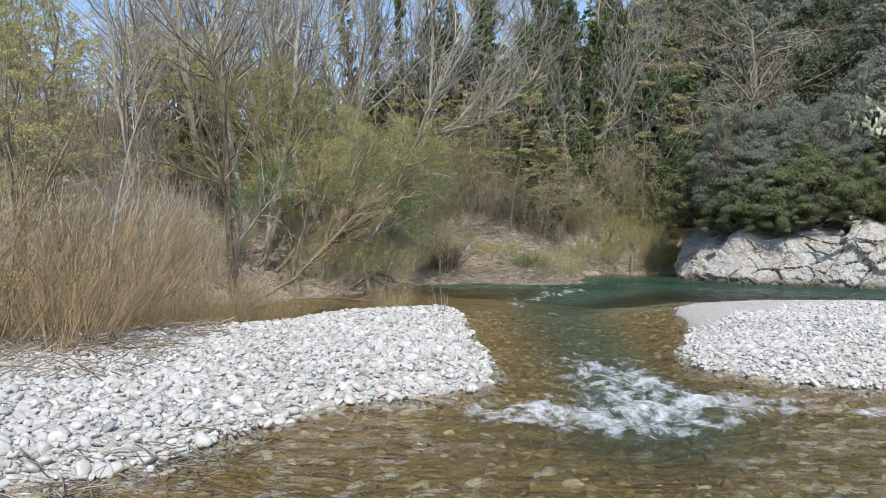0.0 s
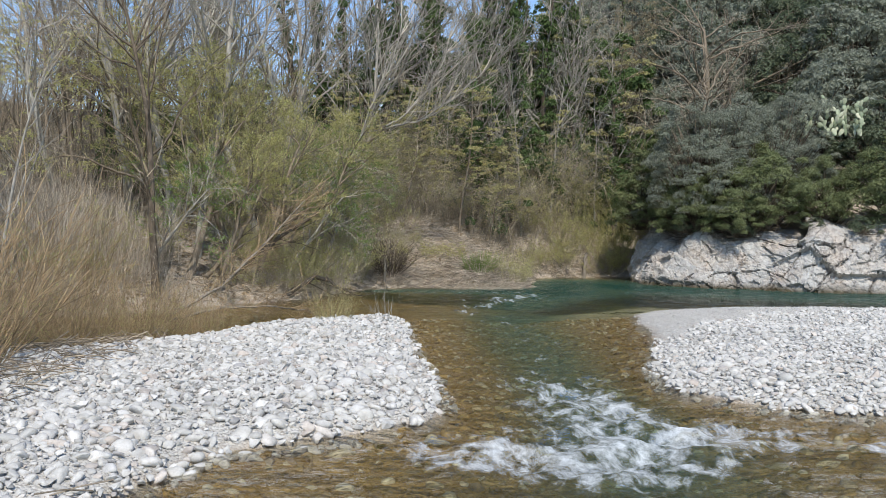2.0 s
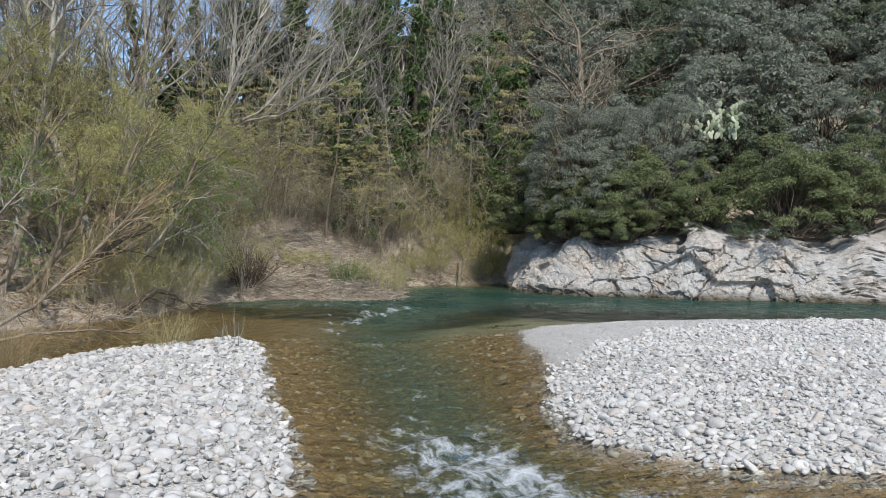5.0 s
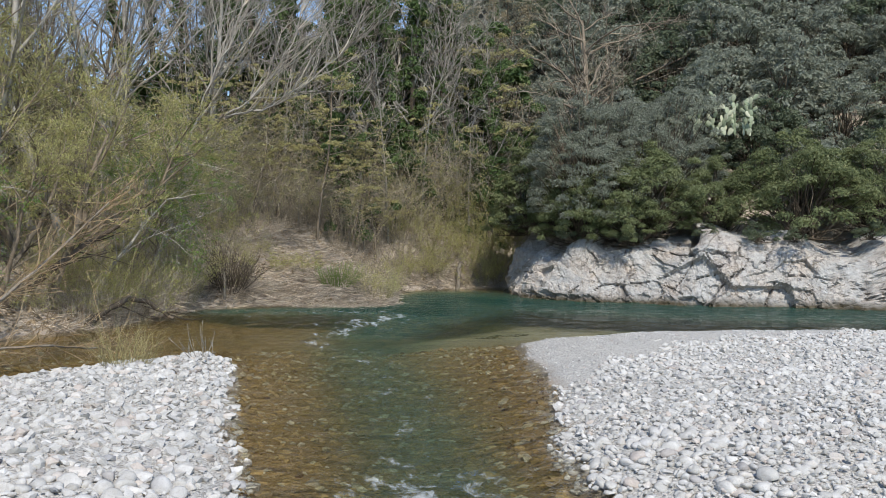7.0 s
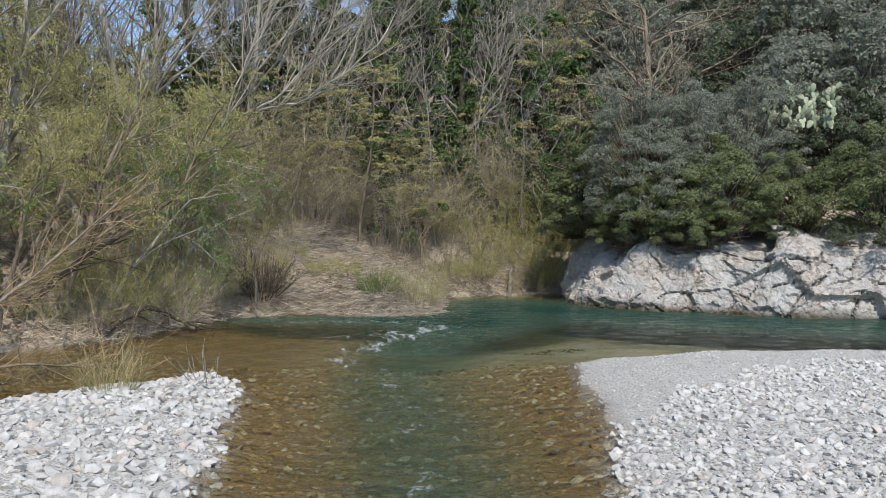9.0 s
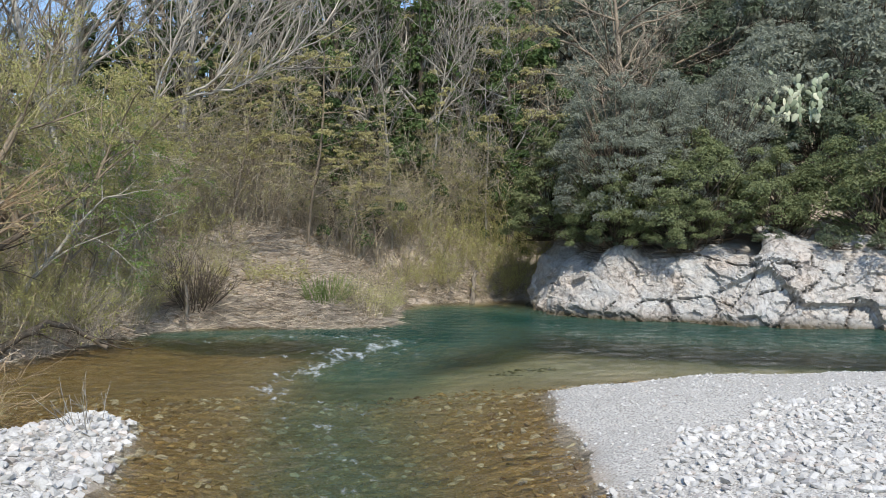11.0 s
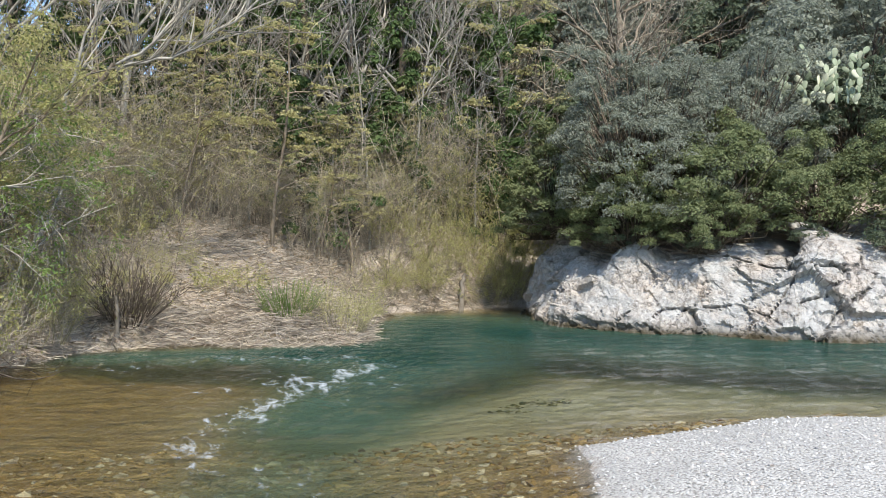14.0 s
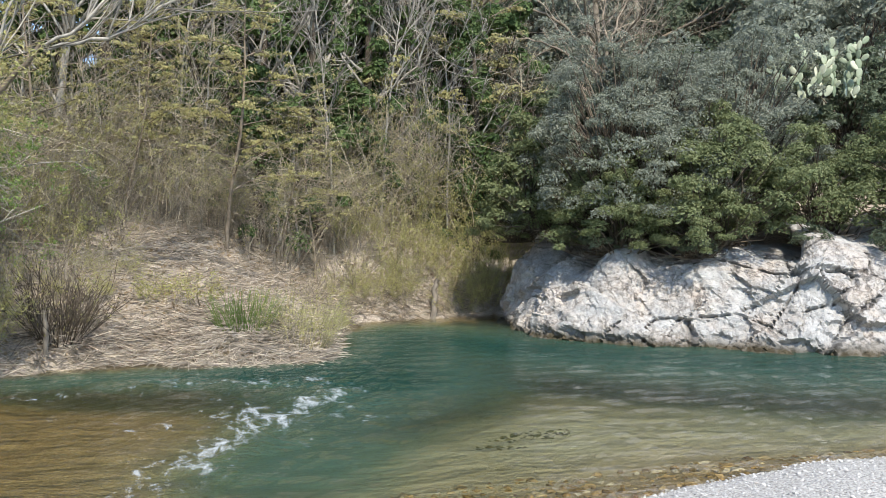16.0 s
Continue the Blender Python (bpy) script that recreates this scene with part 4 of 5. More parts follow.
repeat(thick, [(0.8, 43, 0, 2.0), (3.4, 43.5, 70, 2.0), (-2.4, 42.5, 140, 1.5), (6.6, 43, 200, 2.1), (-5.4, 41.5, 10, 1.2), (9.6, 43.5, 60, 2.1)])
repeat(tangle, [(0.0, 35.4, 10, 0.7), (1.2, 36.0, 95, 0.75), (2.2, 36.4, 180, 0.7), (3.4, 37.0, 265, 0.75), (4.6, 37.8, 350, 0.75), (5.8, 38.4, 75, 0.8), (-1.0, 34.4, 160, 0.75), (-2.0, 33.2, 245, 0.8), (7.0, 39.4, 330, 0.8), (-0.8, 36.6, 60, 1.0), (3.4, 39.0, 120, 0.9), (7.2, 41.0, 200, 1.1), (8.9, 41.0, 20, 1.2), (-2.6, 34.6, 90, 1.0), (2.3, 38.8, 300, 1.3), (-4.6, 33.4, 10, 1.1)])
repeat(tangle_b, [(0.4, 37.2, 60, 1.0), (4.4, 39.4, 120, 0.9), (6.6, 40.3, 200, 0.9), (-1.6, 35.4, 20, 1.0), (8.2, 40.4, 90, 0.9), (9.9, 40.6, 300, 1.2), (-3.6, 32.0, 150, 1.0), (-6.0, 30.6, 45, 1.1)])
under = stem_clump("understorey", on_ground(-6.0, 41), 60, 45, 3.6, 1.3, M_TWIG_BROWN, M_LEAF_DRY, 420, 0.08, "bare brown undergrowth in the wood", "undergrowth", "undergrowth", 0.014, 0.4, 3, 0.17)
for k in range(34):
    copy_thing(under, on_ground(-22 + (k % 17) * 1.75 + rng.uniform(-0.6, 0.6), 41.5 + 4.5 * (k // 17) + rng.uniform(-1, 1), rng.uniform(0, 360), rng.uniform(0.8, 1.3)))
for x, y in ((-10, 27), (-12, 25), (-14, 26), (-8.5, 28), (-11, 30), (-7.5, 31), (-14, 29), (-16, 24), (-17, 28), (-9, 33), (-6.5, 34)):
    copy_thing(under, on_ground(x, y, 50 * x, 0.75))

# ---- the rocky hill on the east: evergreen scrub ----
E = "evergreen scrub on the hill"
bush("olive_bush", pose(11.7, 33.2, 2.1), 61, 2.3, 5.2, M_LEAF_GREY, 60000, 0.06, "large grey-green wild olive on the ledge", "bush", E, 300, fine=0.62)
bush("olive_bush", pose(14.1, 33.4, 2.5), 62, 2.4, 5.2, M_LEAF_GREY, 60000, 0.06, "large grey-green wild olive on the ledge", "bush", E, 300, fine=0.62)
lent = bush("lentisk_bush", pose(13.2, 31.9, 2.0), 63, 1.9, 3.3, M_LEAF_LENT, 28000, 0.075, "dense dark green evergreen bush overhanging the ledge", "bush", E, 130, fine=0.8)
copy_thing(lent, pose(17.5, 30.0, 2.0, 0, 0, 80) @ Matrix.Scale(1.1, 4))
copy_thing(lent, pose(11.2, 33.2, 1.9, 0, 0, 200) @ Matrix.Scale(0.8, 4))
copy_thing(lent, pose(15.5, 31.5, 2.0, 0, 0, 140) @ Matrix.Scale(0.85, 4))
copy_thing(lent, pose(11.2, 32.5, 1.75, 0, 0, 310) @ Matrix.Scale(0.7, 4))
copy_thing(lent, pose(12.5, 31.5, 1.75, 0, 0, 20) @ Matrix.Scale(0.6, 4))
copy_thing(lent, pose(20, 29.6, 2.3, 0, 0, 250) @ Matrix.Scale(1.0, 4))
copy_thing(lent, pose(10.2, 36.4, 2.0, 0, 0, 30) @ Matrix.Scale(0.6, 4))
copy_thing(lent, pose(10.7, 34.6, 2.0, 0, 0, 100) @ Matrix.Scale(0.6, 4))
bush("green_bush", pose(10.0, 34.9, 2.3), 64, 1.25, 3.2, M_LEAF_LENT, 11000, 0.085, "bright green leafy bush beside the ledge", "bush", E, 60)
tuft = bush("small_bush", pose(15.7, 29.4, 1.9), 65, 0.55, 0.6, M_LEAF_DARK, 1600, 0.06, "small green bush rooted on the rock", "bush", "small bushes on the rock", 24)
for x, y, z, s in ((14.5, 30.4, 2.0, 0.8), (16.6, 28.9, 1.9, 0.7), (12.3, 31.2, 1.8, 0.9), (18.6, 28.2, 2.0, 1.0), (10.6, 32.3, 1.9, 0.8)):
    copy_thing(tuft, pose(x, y, z, 0, 0, 70 * x) @ Matrix.Scale(s, 4))
far_grey = bush("hill_bush", on_ground(15.5, 36.5), 66, 1.7, 3.0, M_LEAF_GREY, 7500, 0.115, "grey-green scrub bush on the hillside", "bush", E, 80, fine=0.8)
far_dark = bush("hill_bush", on_ground(18.6, 34.6), 67, 1.7, 2.8, M_LEAF_DARK, 7500, 0.115, "dark green scrub bush on the hillside", "bush", E, 80, fine=0.8)
spots = []
for row in range(14):
    y = 32.5 + 2.6 * row + 0.06 * row * row
    for k in range(22):
        x = 12.5 + row * 0.25 + k * (2.2 + 0.11 * row) + rng.uniform(-0.7, 0.7)
        yy = y - 0.42 * (x - 12) + rng.uniform(-0.7, 0.7)
        if x > 11.5 + 0.75 * yy or inside(np.array([x]), np.array([yy]), FAR_LAND)[0] < 2.6 or (abs(x - 13) < 3 and yy < 35.5) or (abs(x - 16.9) < 1.3 and abs(yy - 32.6) < 1.8):
            continue
        spots.append((x, yy, rng.uniform(0, 360), rng.uniform(0.85, 1.4) * (1 + 0.03 * row)))
for i, (x, y, turn, s) in enumerate(spots[:150]):
    copy_thing(far_grey if rng.uniform() < 0.65 else far_dark, on_ground(x, y, turn, s, 0.3))


def prickly_pear(m, seed, count, label):
    """Flat oval pads that grow out of each other's rims."""
    r = np.random.default_rng(seed)
    ob = place("prickly_pear", m, label, "cactus", "prickly pears on the hill")
    bm = bmesh.new()
    bmesh.ops.create_uvsphere(bm, u_segments=10, v_segments=7, radius=0.5)
    for v in bm.verts:
        v.co = Vector((v.co.x * (0.62 + 0.2 * v.co.z), v.co.y * 0.12, v.co.z + 0.48))
    for f in bm.faces:
        f.smooth = True
    me = bpy.data.meshes.new("pad")
    bm.to_mesh(me)
    bm.free()
    me.materials.append(M_PAD)
    mats = []
    while len(mats) < count:
        # one stem: pads in a chain that sways upwards, with side pads on the rims
        base = Matrix.Translation((r.uniform(-0.95, 0.95), r.uniform(-0.4, 0.4), 0)) @ pose(0, 0, 0, r.uniform(-12, 12), r.uniform(-30, 30), r.uniform(-50, 50)) @ Matrix.Scale(r.uniform(0.22, 0.29), 4)
        for level in range(int(r.integers(3, 8))):
            mats.append(base)
            size = r.uniform(0.17, 0.26)
            for a in [r.uniform(-28, 28)] + ([r.uniform(40, 75) * r.choice([-1, 1])] if r.uniform() < 0.6 else []):
                at = base @ Vector((0.30 * math.sin(radians(a)), 0, 0.48 + 0.44 * math.cos(radians(a))))
                nxt = Matrix.Translation(at) @ pose(0, 0, 0, r.uniform(-20, 20), a * 0.8 + r.uniform(-12, 12), r.uniform(-50, 50)) @ Matrix.Scale(size, 4)
                if abs(a) > 30:
                    mats.append(nxt)
                else:
                    following = nxt
            base = following
    for k in mats:
        pad = new("pad", me)
        pad.parent = ob
        pad.matrix_basis = k
    return ob


mp_, nt_, b_ = nodes("cactus_pad", 0.55, 0.35)
col_ = ramp(nt_, nt_.nodes.new("ShaderNodeObjectInfo").outputs["Random"], [(0.0, (0.20, 0.25, 0.15)), (0.6, (0.36, 0.40, 0.27)), (1.0, (0.58, 0.58, 0.42))])
n_ = noise_tex(nt_, 30, 4)
nt_.links.new(mix(nt_, 1.0, col_, ramp(nt_, n_.outputs[0], [(0.3, (0.75, 0.75, 0.7)), (0.6, (1, 1, 1))]), "MULTIPLY"), b_.inputs["Base Color"])
M_PAD = mp_
prickly_pear(pose(16.4, 33.0, 5.5, 0, 0, -15) @ Matrix.Scale(1.08, 4), 73, 84, "tall prickly pear with pale green pads")
prickly_pear(on_ground(26.5, 38.0, 20, 0.9), 72, 16, "small distant prickly pear among scrub")

# ---- shrubs of thin rods ----
R = "rust-stemmed willow shrubs"
rust = stem_clump("willow_shrub", on_ground(-5.2, 12.4), 81, 62, 2.6, 0.6, M_STEM_RUST, M_LEAF_WILLOW, 500, 0.04, "leafless rust-brown willow shrub on the gravel", "shrub", R, 0.010, 0.75, 4, 0.11)
rust_b = stem_clump("willow_shrub", on_ground(-6.4, 11.6), 82, 60, 2.8, 0.6, M_STEM_RUST, M_LEAF_WILLOW, 2600, 0.042, "rust-brown willow shrub with first olive buds", "shrub", R, 0.010, 0.8, 4, 0.11)
repeat(rust, [(-4.3, 17.0, 40, 0.55), (-3.5, 18.2, 120, 0.42), (-5.3, 16.3, 210, 0.6), (-4.6, 18.6, 300, 0.5), (-6.2, 17.2, 75, 0.65), (-5.6, 19.4, 160, 0.6), (-6.8, 13.0, 60, 1.0), (-5.6, 13.6, 120, 0.75), (-7.6, 12.2, 200, 1.1), (-8.3, 14.0, 20, 0.9), (-4.9, 15.4, 300, 0.45), (-6.9, 10.0, 10, 0.8), (-5.0, 11.2, 30, 0.55)])
repeat(rust_b, [(-7.0, 21.8, 60, 0.8), (-4.3, 16.5, 200, 0.4), (-5.6, 15.3, 280, 0.5), (-3.2, 18.3, 90, 0.3), (-6.3, 14.4, 50, 0.6), (-7.4, 10.9, 100, 0.95), (-9.0, 12.0, 150, 1.1), (-9.6, 10.4, 250, 1.0), (-7.3, 15.0, 80, 0.6), (-3.9, 17.0, 10, 0.4), (-10.5, 13.5, 0, 1.2)])
wisp = stem_clump("pale_scrub", on_ground(-2.2, 27.0), 92, 70, 1.5, 0.8, M_TWIG_BUFF, M_LEAF_WILLOW, 2000, 0.06, "pale twiggy scrub with first olive leaf", "shrub", "pale scrub on the bank", 0.0055, 0.6, 7, 0.22)
repeat(wisp, [(-2.6, 27.9, 95, 0.87), (-3.2, 28.4, 175, 0.87), (-2.0, 30.0, 335, 0.87), (-3.0, 30.0, 55, 0.93), (-1.6, 31.8, 215, 0.81), (-2.9, 26.0, 40, 0.56), (-3.4, 27.2, 200, 0.74), (-1.4, 30.0, 300, 0.56), (-4.0, 25.2, 130, 0.56), (-4.4, 28.6, 10, 0.81), (0.6, 33.0, 160, 0.56)])
cane = stem_clump("dry_cane_clump", on_ground(-6.3, 25.0), 83, 100, 1.7, 0.8, M_STRAW, None, 0, 0, "clump of dry straw-coloured canes", "reeds", "dry canes on the bank", 0.007, 0.25, 1)
repeat(cane, [(-7.9, 22.8, 15, 1.1), (-7.2, 23.3, 75, 1.1), (-6.6, 24.0, 135, 1.1), (-8.7, 23.4, 195, 1.2), (-7.8, 24.3, 255, 1.2), (-9.4, 24.4, 315, 1.2), (-6.0, 23.4, 45, 0.8), (-2.3, 26.4, 20, 0.5), (-1.7, 28.3, 60, 0.5), (-3.1, 25.7, 100, 0.5), (-1.3, 29.7, 140, 0.5), (-0.5, 31.0, 180, 0.4), (-0.2, 32.2, 10, 0.45), (-5.0, 23.2, 30, 0.6), (-8.6, 20.8, 60, 0.8), (-10.4, 20.0, 90, 1.0), (-7.4, 21.4, 180, 0.6), (-12.5, 19.4, 10, 1.2), (-9.4, 22.6, 200, 1.1), (-7.6, 25.4, 40, 1.0), (-9, 26, 70, 1.1)])
brush = stem_clump("bank_scrub", on_ground(7.2, 38.2), 84, 34, 2.1, 0.8, M_TWIG_OLIVE, M_LEAF_WILLOW, 1900, 0.065, "thin olive-brown scrub on the bank", "shrub", "bank scrub", 0.008, 0.4, 4, 0.2)
brush_b = stem_clump("bank_scrub", on_ground(0.4, 34.4), 85, 50, 1.3, 0.7, M_TWIG_BROWN, M_LEAF_YELLOW, 260, 0.05, "leafless brown scrub on the littered bank", "shrub", "bank scrub", 0.007, 0.45, 3, 0.2)
repeat(brush, [(6.4, 37.0, 45, 0.55), (7.2, 37.2, 170, 0.6), (8.8, 37.4, 260, 0.6), (9.4, 37.6, 330, 0.7), (5.8, 36.8, 110, 0.5), (8.6, 38.0, 15, 0.75), (7.6, 37.8, 95, 0.6), (9.7, 38.3, 200, 1.0), (6.7, 37.6, 250, 0.5), (10.0, 37.9, 300, 0.6), (-2.2, 27.2, 150, 0.7), (8.2, 38.3, 40, 0.7), (9.2, 38.6, 80, 0.9), (6.2, 38.4, 120, 0.7), (9.5, 37.9, 10, 0.7), (8.4, 39.5, 70, 1.1), (6.6, 39.8, 50, 1.1), (-0.3, 33.6, 20, 0.9), (-1.5, 29.4, 80, 0.9), (-2.7, 26.5, 120, 0.8), (-3.6, 26.6, 0, 0.7), (-6.6, 24.6, 90, 0.9), (9.7, 39.4, 55, 1.2)])
repeat(brush_b, [(4.6, 35.6, 100, 0.6), (-0.8, 32.2, 150, 1.0), (2.3, 37.0, 200, 0.9), (0.8, 36.0, 10, 1.2), (-1.8, 33.4, 80, 1.2), (3.7, 36.4, 270, 1.1), (5.6, 37.4, 0, 1.1), (6.6, 39.0, 33, 1.3), (-4.2, 32.8, 10, 1.3)])
sedge = stem_clump("sedge_tuft", on_ground(-1.05, 18.7), 86, 120, 0.85, 0.26, M_GRASS, None, 0, 0, "tuft of yellow-green sedge on the gravel tip", "grass", "", 0.0036, 0.75, 1, 0.16)
stem_clump("bare_twig_shrub", on_ground(0.02, 19.7), 87, 9, 0.7, 0.14, M_TWIG_GREY, None, 0, 0, "small bare grey twigs on the gravel tip", "shrub", "", 0.007, 0.9, 3)
stem_clump("green_tuft", on_ground(3.1, 31.0), 88, 260, 0.75, 0.45, M_LEAF_GREEN, None, 0, 0, "fresh green grass tuft at the waterside", "grass", "", 0.007, 0.6, 0)
stem_clump("waterside_shrub", on_ground(4.1, 30.9), 89, 150, 1.0, 0.65, M_TWIG_OLIVE, M_LEAF_WILLOW, 1500, 0.05, "low olive shrub leaning over the water", "shrub", "", 0.006, 0.5, 2)
stem_clump("dark_root_shrub", on_ground(0.0, 30.9), 90, 120, 1.3, 0.35, M_BARK_DARK, M_LEAF_WILLOW, 260, 0.05, "dark twiggy stump shrub at the waterside", "shrub", "", 0.01, 0.7, 3)
low = stem_clump("bramble", on_ground(1.9, 32.4), 91, 55, 0.65, 0.7, M_TWIG_OLIVE, M_LEAF_WILLOW, 1300, 0.055, "low straggling green bramble on the bank", "bramble", "brambles", 0.005, 0.7, 3, 0.25)
repeat(low, [(0.0, 32.3, 30, 0.8), (-1.6, 31.0, 60, 1.0), (6.6, 37.5, 90, 0.8), (-2.8, 29.4, 120, 1.0), (-8.0, 23.4, 20, 1.2), (4.9, 33.8, 50, 0.6)])

# ---- driftwood ----


def log(name, pts, r0, r1, mat, label, seed, twigs=0):
    """A bent, tapering log with broken side shoots."""
    r = np.random.default_rng(seed)
    ob = place(name, pose(*pts[0]), label, "log")
    p = np.array(pts) - np.array(pts[0])
    t = np.linspace(0, len(p) - 1, 16)
    q = np.stack([np.interp(t, range(len(p)), p[:, k]) for k in range(3)], 1) + r.normal(size=(16, 3)) * r0 * 0.25
    link_mesh("log", *tubes([(q[None], np.linspace(r0, r1, 16)[None] * r.uniform(0.85, 1.15, (1, 16)))], 9), mat, True, ob)
    if twigs:
        s = q[r.integers(4, 16, twigs)]
        w = wander(r, s, unit(q[-1:] - q[:1]) + r.normal(size=(twigs, 3)) * 0.55, r.uniform(0.4, 1.5, twigs), 6, 0.12, 0.02)
        w2s = w[:, 2:].reshape(-1, 3)
        w2 = wander(r, w2s, r.normal(size=w2s.shape) + np.array([0.4, 0, 0.4]), r.uniform(0.15, 0.5, len(w2s)), 4, 0.15, 0.02)
        link_mesh("twig_spray", *tubes([(w, np.linspace(r1 * 0.6, 0.004, 6)[None] * np.ones((twigs, 1))), (w2, np.full((len(w2s), 4), 0.004))], 3), M_STEM_RUST if mat is M_DRIFT else mat, True, ob, kind="stuff")
    return ob


log("fallen_tree", [(-4.5, 19.4, 0.12), (-3.6, 20.8, 0.7), (-2.9, 22.4, 1.6), (-2.1, 24.0, 2.7)], 0.04, 0.015, M_DRIFT, "long bleached fallen trunk with rusty shoots", 95, 90)
log("fallen_branch", [(-4.4, 19.2, 0.1), (-3.4, 19.7, 0.35), (-2.4, 20.4, 0.3), (-1.7, 21.3, 0.12)], 0.035, 0.01, M_DRIFT, "bleached branch lying over the side channel", 96, 60)
log("arched_log", [(-2.9, 25.6, 0.0), (-2.4, 25.9, 0.4), (-2.0, 26.2, 0.62), (-1.6, 26.5, 0.45), (-1.1, 26.7, 0.05)], 0.075, 0.04, M_BARK_DARK, "dark arched driftwood log at the waterside", 97, 5)
log("stump", [(-0.15, 30.4, 0.0), (-0.1, 30.4, 0.5), (-0.12, 30.35, 1.0)], 0.05, 0.035, M_DRIFT, "broken pale stump at the waterside", 98)
log("waterside_post", [(8.0, 36.9, -0.2), (8.05, 36.95, 0.4), (8.15, 37.05, 1.0)], 0.09, 0.06, M_DRIFT, "pale dead stem standing at the waterside", 99)
log("leaning_tree", [(-4.6, 25.2, 0.3), (-3.7, 25.1, 1.1), (-2.8, 25.1, 1.8), (-2.0, 25.3, 2.3), (-1.2, 25.5, 3.0)], 0.09, 0.03, M_BARK_DARK, "brown trunk leaning over the side channel", 100, 14)
log("leaning_tree", [(-5.0, 25.0, 0.5), (-4.2, 25.0, 1.3), (-3.6, 25.2, 2.4), (-3.2, 25.3, 3.6)], 0.08, 0.03, M_BARK_BROWN, "brown trunk leaning over the side channel", 101, 14)


def litter(name, n, x0, x1, y0, y1, size, thick, mat, label, test, seed, lift=0.02, tilt=0.12):
    """Fallen stalks that lie on the ground in every direction."""
    r = np.random.default_rng(seed)
    x, y = r.uniform(x0, x1, n * 4), r.uniform(y0, y1, n * 4)
    keep = np.flatnonzero(test(x, y))[:n]
    x, y = x[keep], y[keep]
    z = land(x, y)[0] + lift
    a, ln = r.uniform(0, np.pi, len(x)), size * r.uniform(0.4, 1.5, len(x))
    d = np.stack([np.cos(a), np.sin(a), r.normal(size=len(x)) * tilt], 1) * ln[:, None] * 0.5
    c = np.stack([x, y, z], 1)
    bow = np.stack([np.zeros(len(x)), np.zeros(len(x)), r.uniform(0, 0.06, len(x)) * ln], 1)
    ends = [c - d, c + bow, c + d]
    for e in (ends[0], ends[2]):
        e[:, 2] = np.maximum(e[:, 2], land(e[:, 0], e[:, 1])[0] + 0.01)
    p = np.stack(ends, 1)
    return link_mesh(name, *tubes([(p, np.full((len(x), 3), thick) * r.uniform(0.6, 1.5, (len(x), 1)))], 3), mat, True, kind="stuff", label=label)


bank_test = lambda x, y: inside(x, y, FAR_LAND) > 0.05
litter("bank_litter", 5200, -9, 10, 20, 40, 0.5, 0.006, M_STRAW, "dry stalks and twigs littering the bank", bank_test, 111)
litter("slope_litter", 4500, -1, 9.6, 30.5, 40, 0.5, 0.0055, M_STRAW, "pale sticks strewn over the bank slope", bank_test, 118, 0.05, 0.25)
litter("bank_twigs", 4200, -9, 10, 20, 40, 0.55, 0.008, M_TWIG_BROWN, "brown fallen twigs on the bank", bank_test, 112, 0.04, 0.3)
litter("cane_debris", 2200, 0.3, 4.8, 29.9, 31.6, 0.6, 0.0055, M_STRAW, "pale flood-swept canes piled at the waterside", lambda x, y: (inside(x, y, FAR_LAND) > -0.25) & (y < 31.6), 113, 0.10, 0.2)
litter("foot_debris", 900, 4.8, 9.8, 33, 38, 0.45, 0.006, M_TWIG_BROWN, "brown twigs washed along the foot of the slope", lambda x, y: (inside(x, y, FAR_LAND) > -0.1) & (inside(x, y, FAR_LAND) < 0.9), 119, 0.06, 0.35)
litter("flood_debris", 800, -3.5, 0.6, 24.5, 31, 0.7, 0.007, M_STRAW, "grey flood debris at the waterside", lambda x, y: (inside(x, y, FAR_LAND) > -0.2) & (inside(x, y, FAR_LAND) < 1.2), 114, 0.08, 0.3)
litter("bar_twigs", 700, -8, -3.0, 9.5, 17, 0.45, 0.006, M_TWIG_BROWN, "brown twigs caught on the gravel", lambda x, y: (inside(x, y, LEFT_BAR) > 0.1) & (x < -2.6 - 0.28 * (y - 8) + 0.25 * (y - 11)), 115, 0.1, 0.3)
litter("bar_edge_twigs", 60, -4, -1.6, 6.2, 8.2, 0.4, 0.006, M_TWIG_BROWN, "twigs washed onto the gravel edge", lambda x, y: np.abs(inside(x, y, LEFT_BAR)) < 0.35, 116, 0.08, 0.15)


def leaf_litter():
    r = np.random.default_rng(117)
    x, y = r.uniform(-9, 10, 26000), r.uniform(20, 40, 26000)
    k = bank_test(x, y)
    x, y = x[k], y[k]
    c = np.stack([x, y, land(x, y)[0] + r.uniform(0.0, 0.06, len(x))], 1)
    return link_mesh("fallen_leaves", *blades(r, c, 0.10, 0.6), M_LEAF_DRY, kind="stuff", label="dry brown fallen leaves on the bank")


leaf_litter()

# ---- stones: the nearest singly, the rest as one ----


def ball(level):
    bm = bmesh.new()
    bmesh.ops.create_icosphere(bm, subdivisions=level, radius=1.0)
    v, f = np.array([list(p.co) for p in bm.verts]), np.array([[p.index for p in q.verts] for q in bm.faces])
    bm.free()
    return v, f


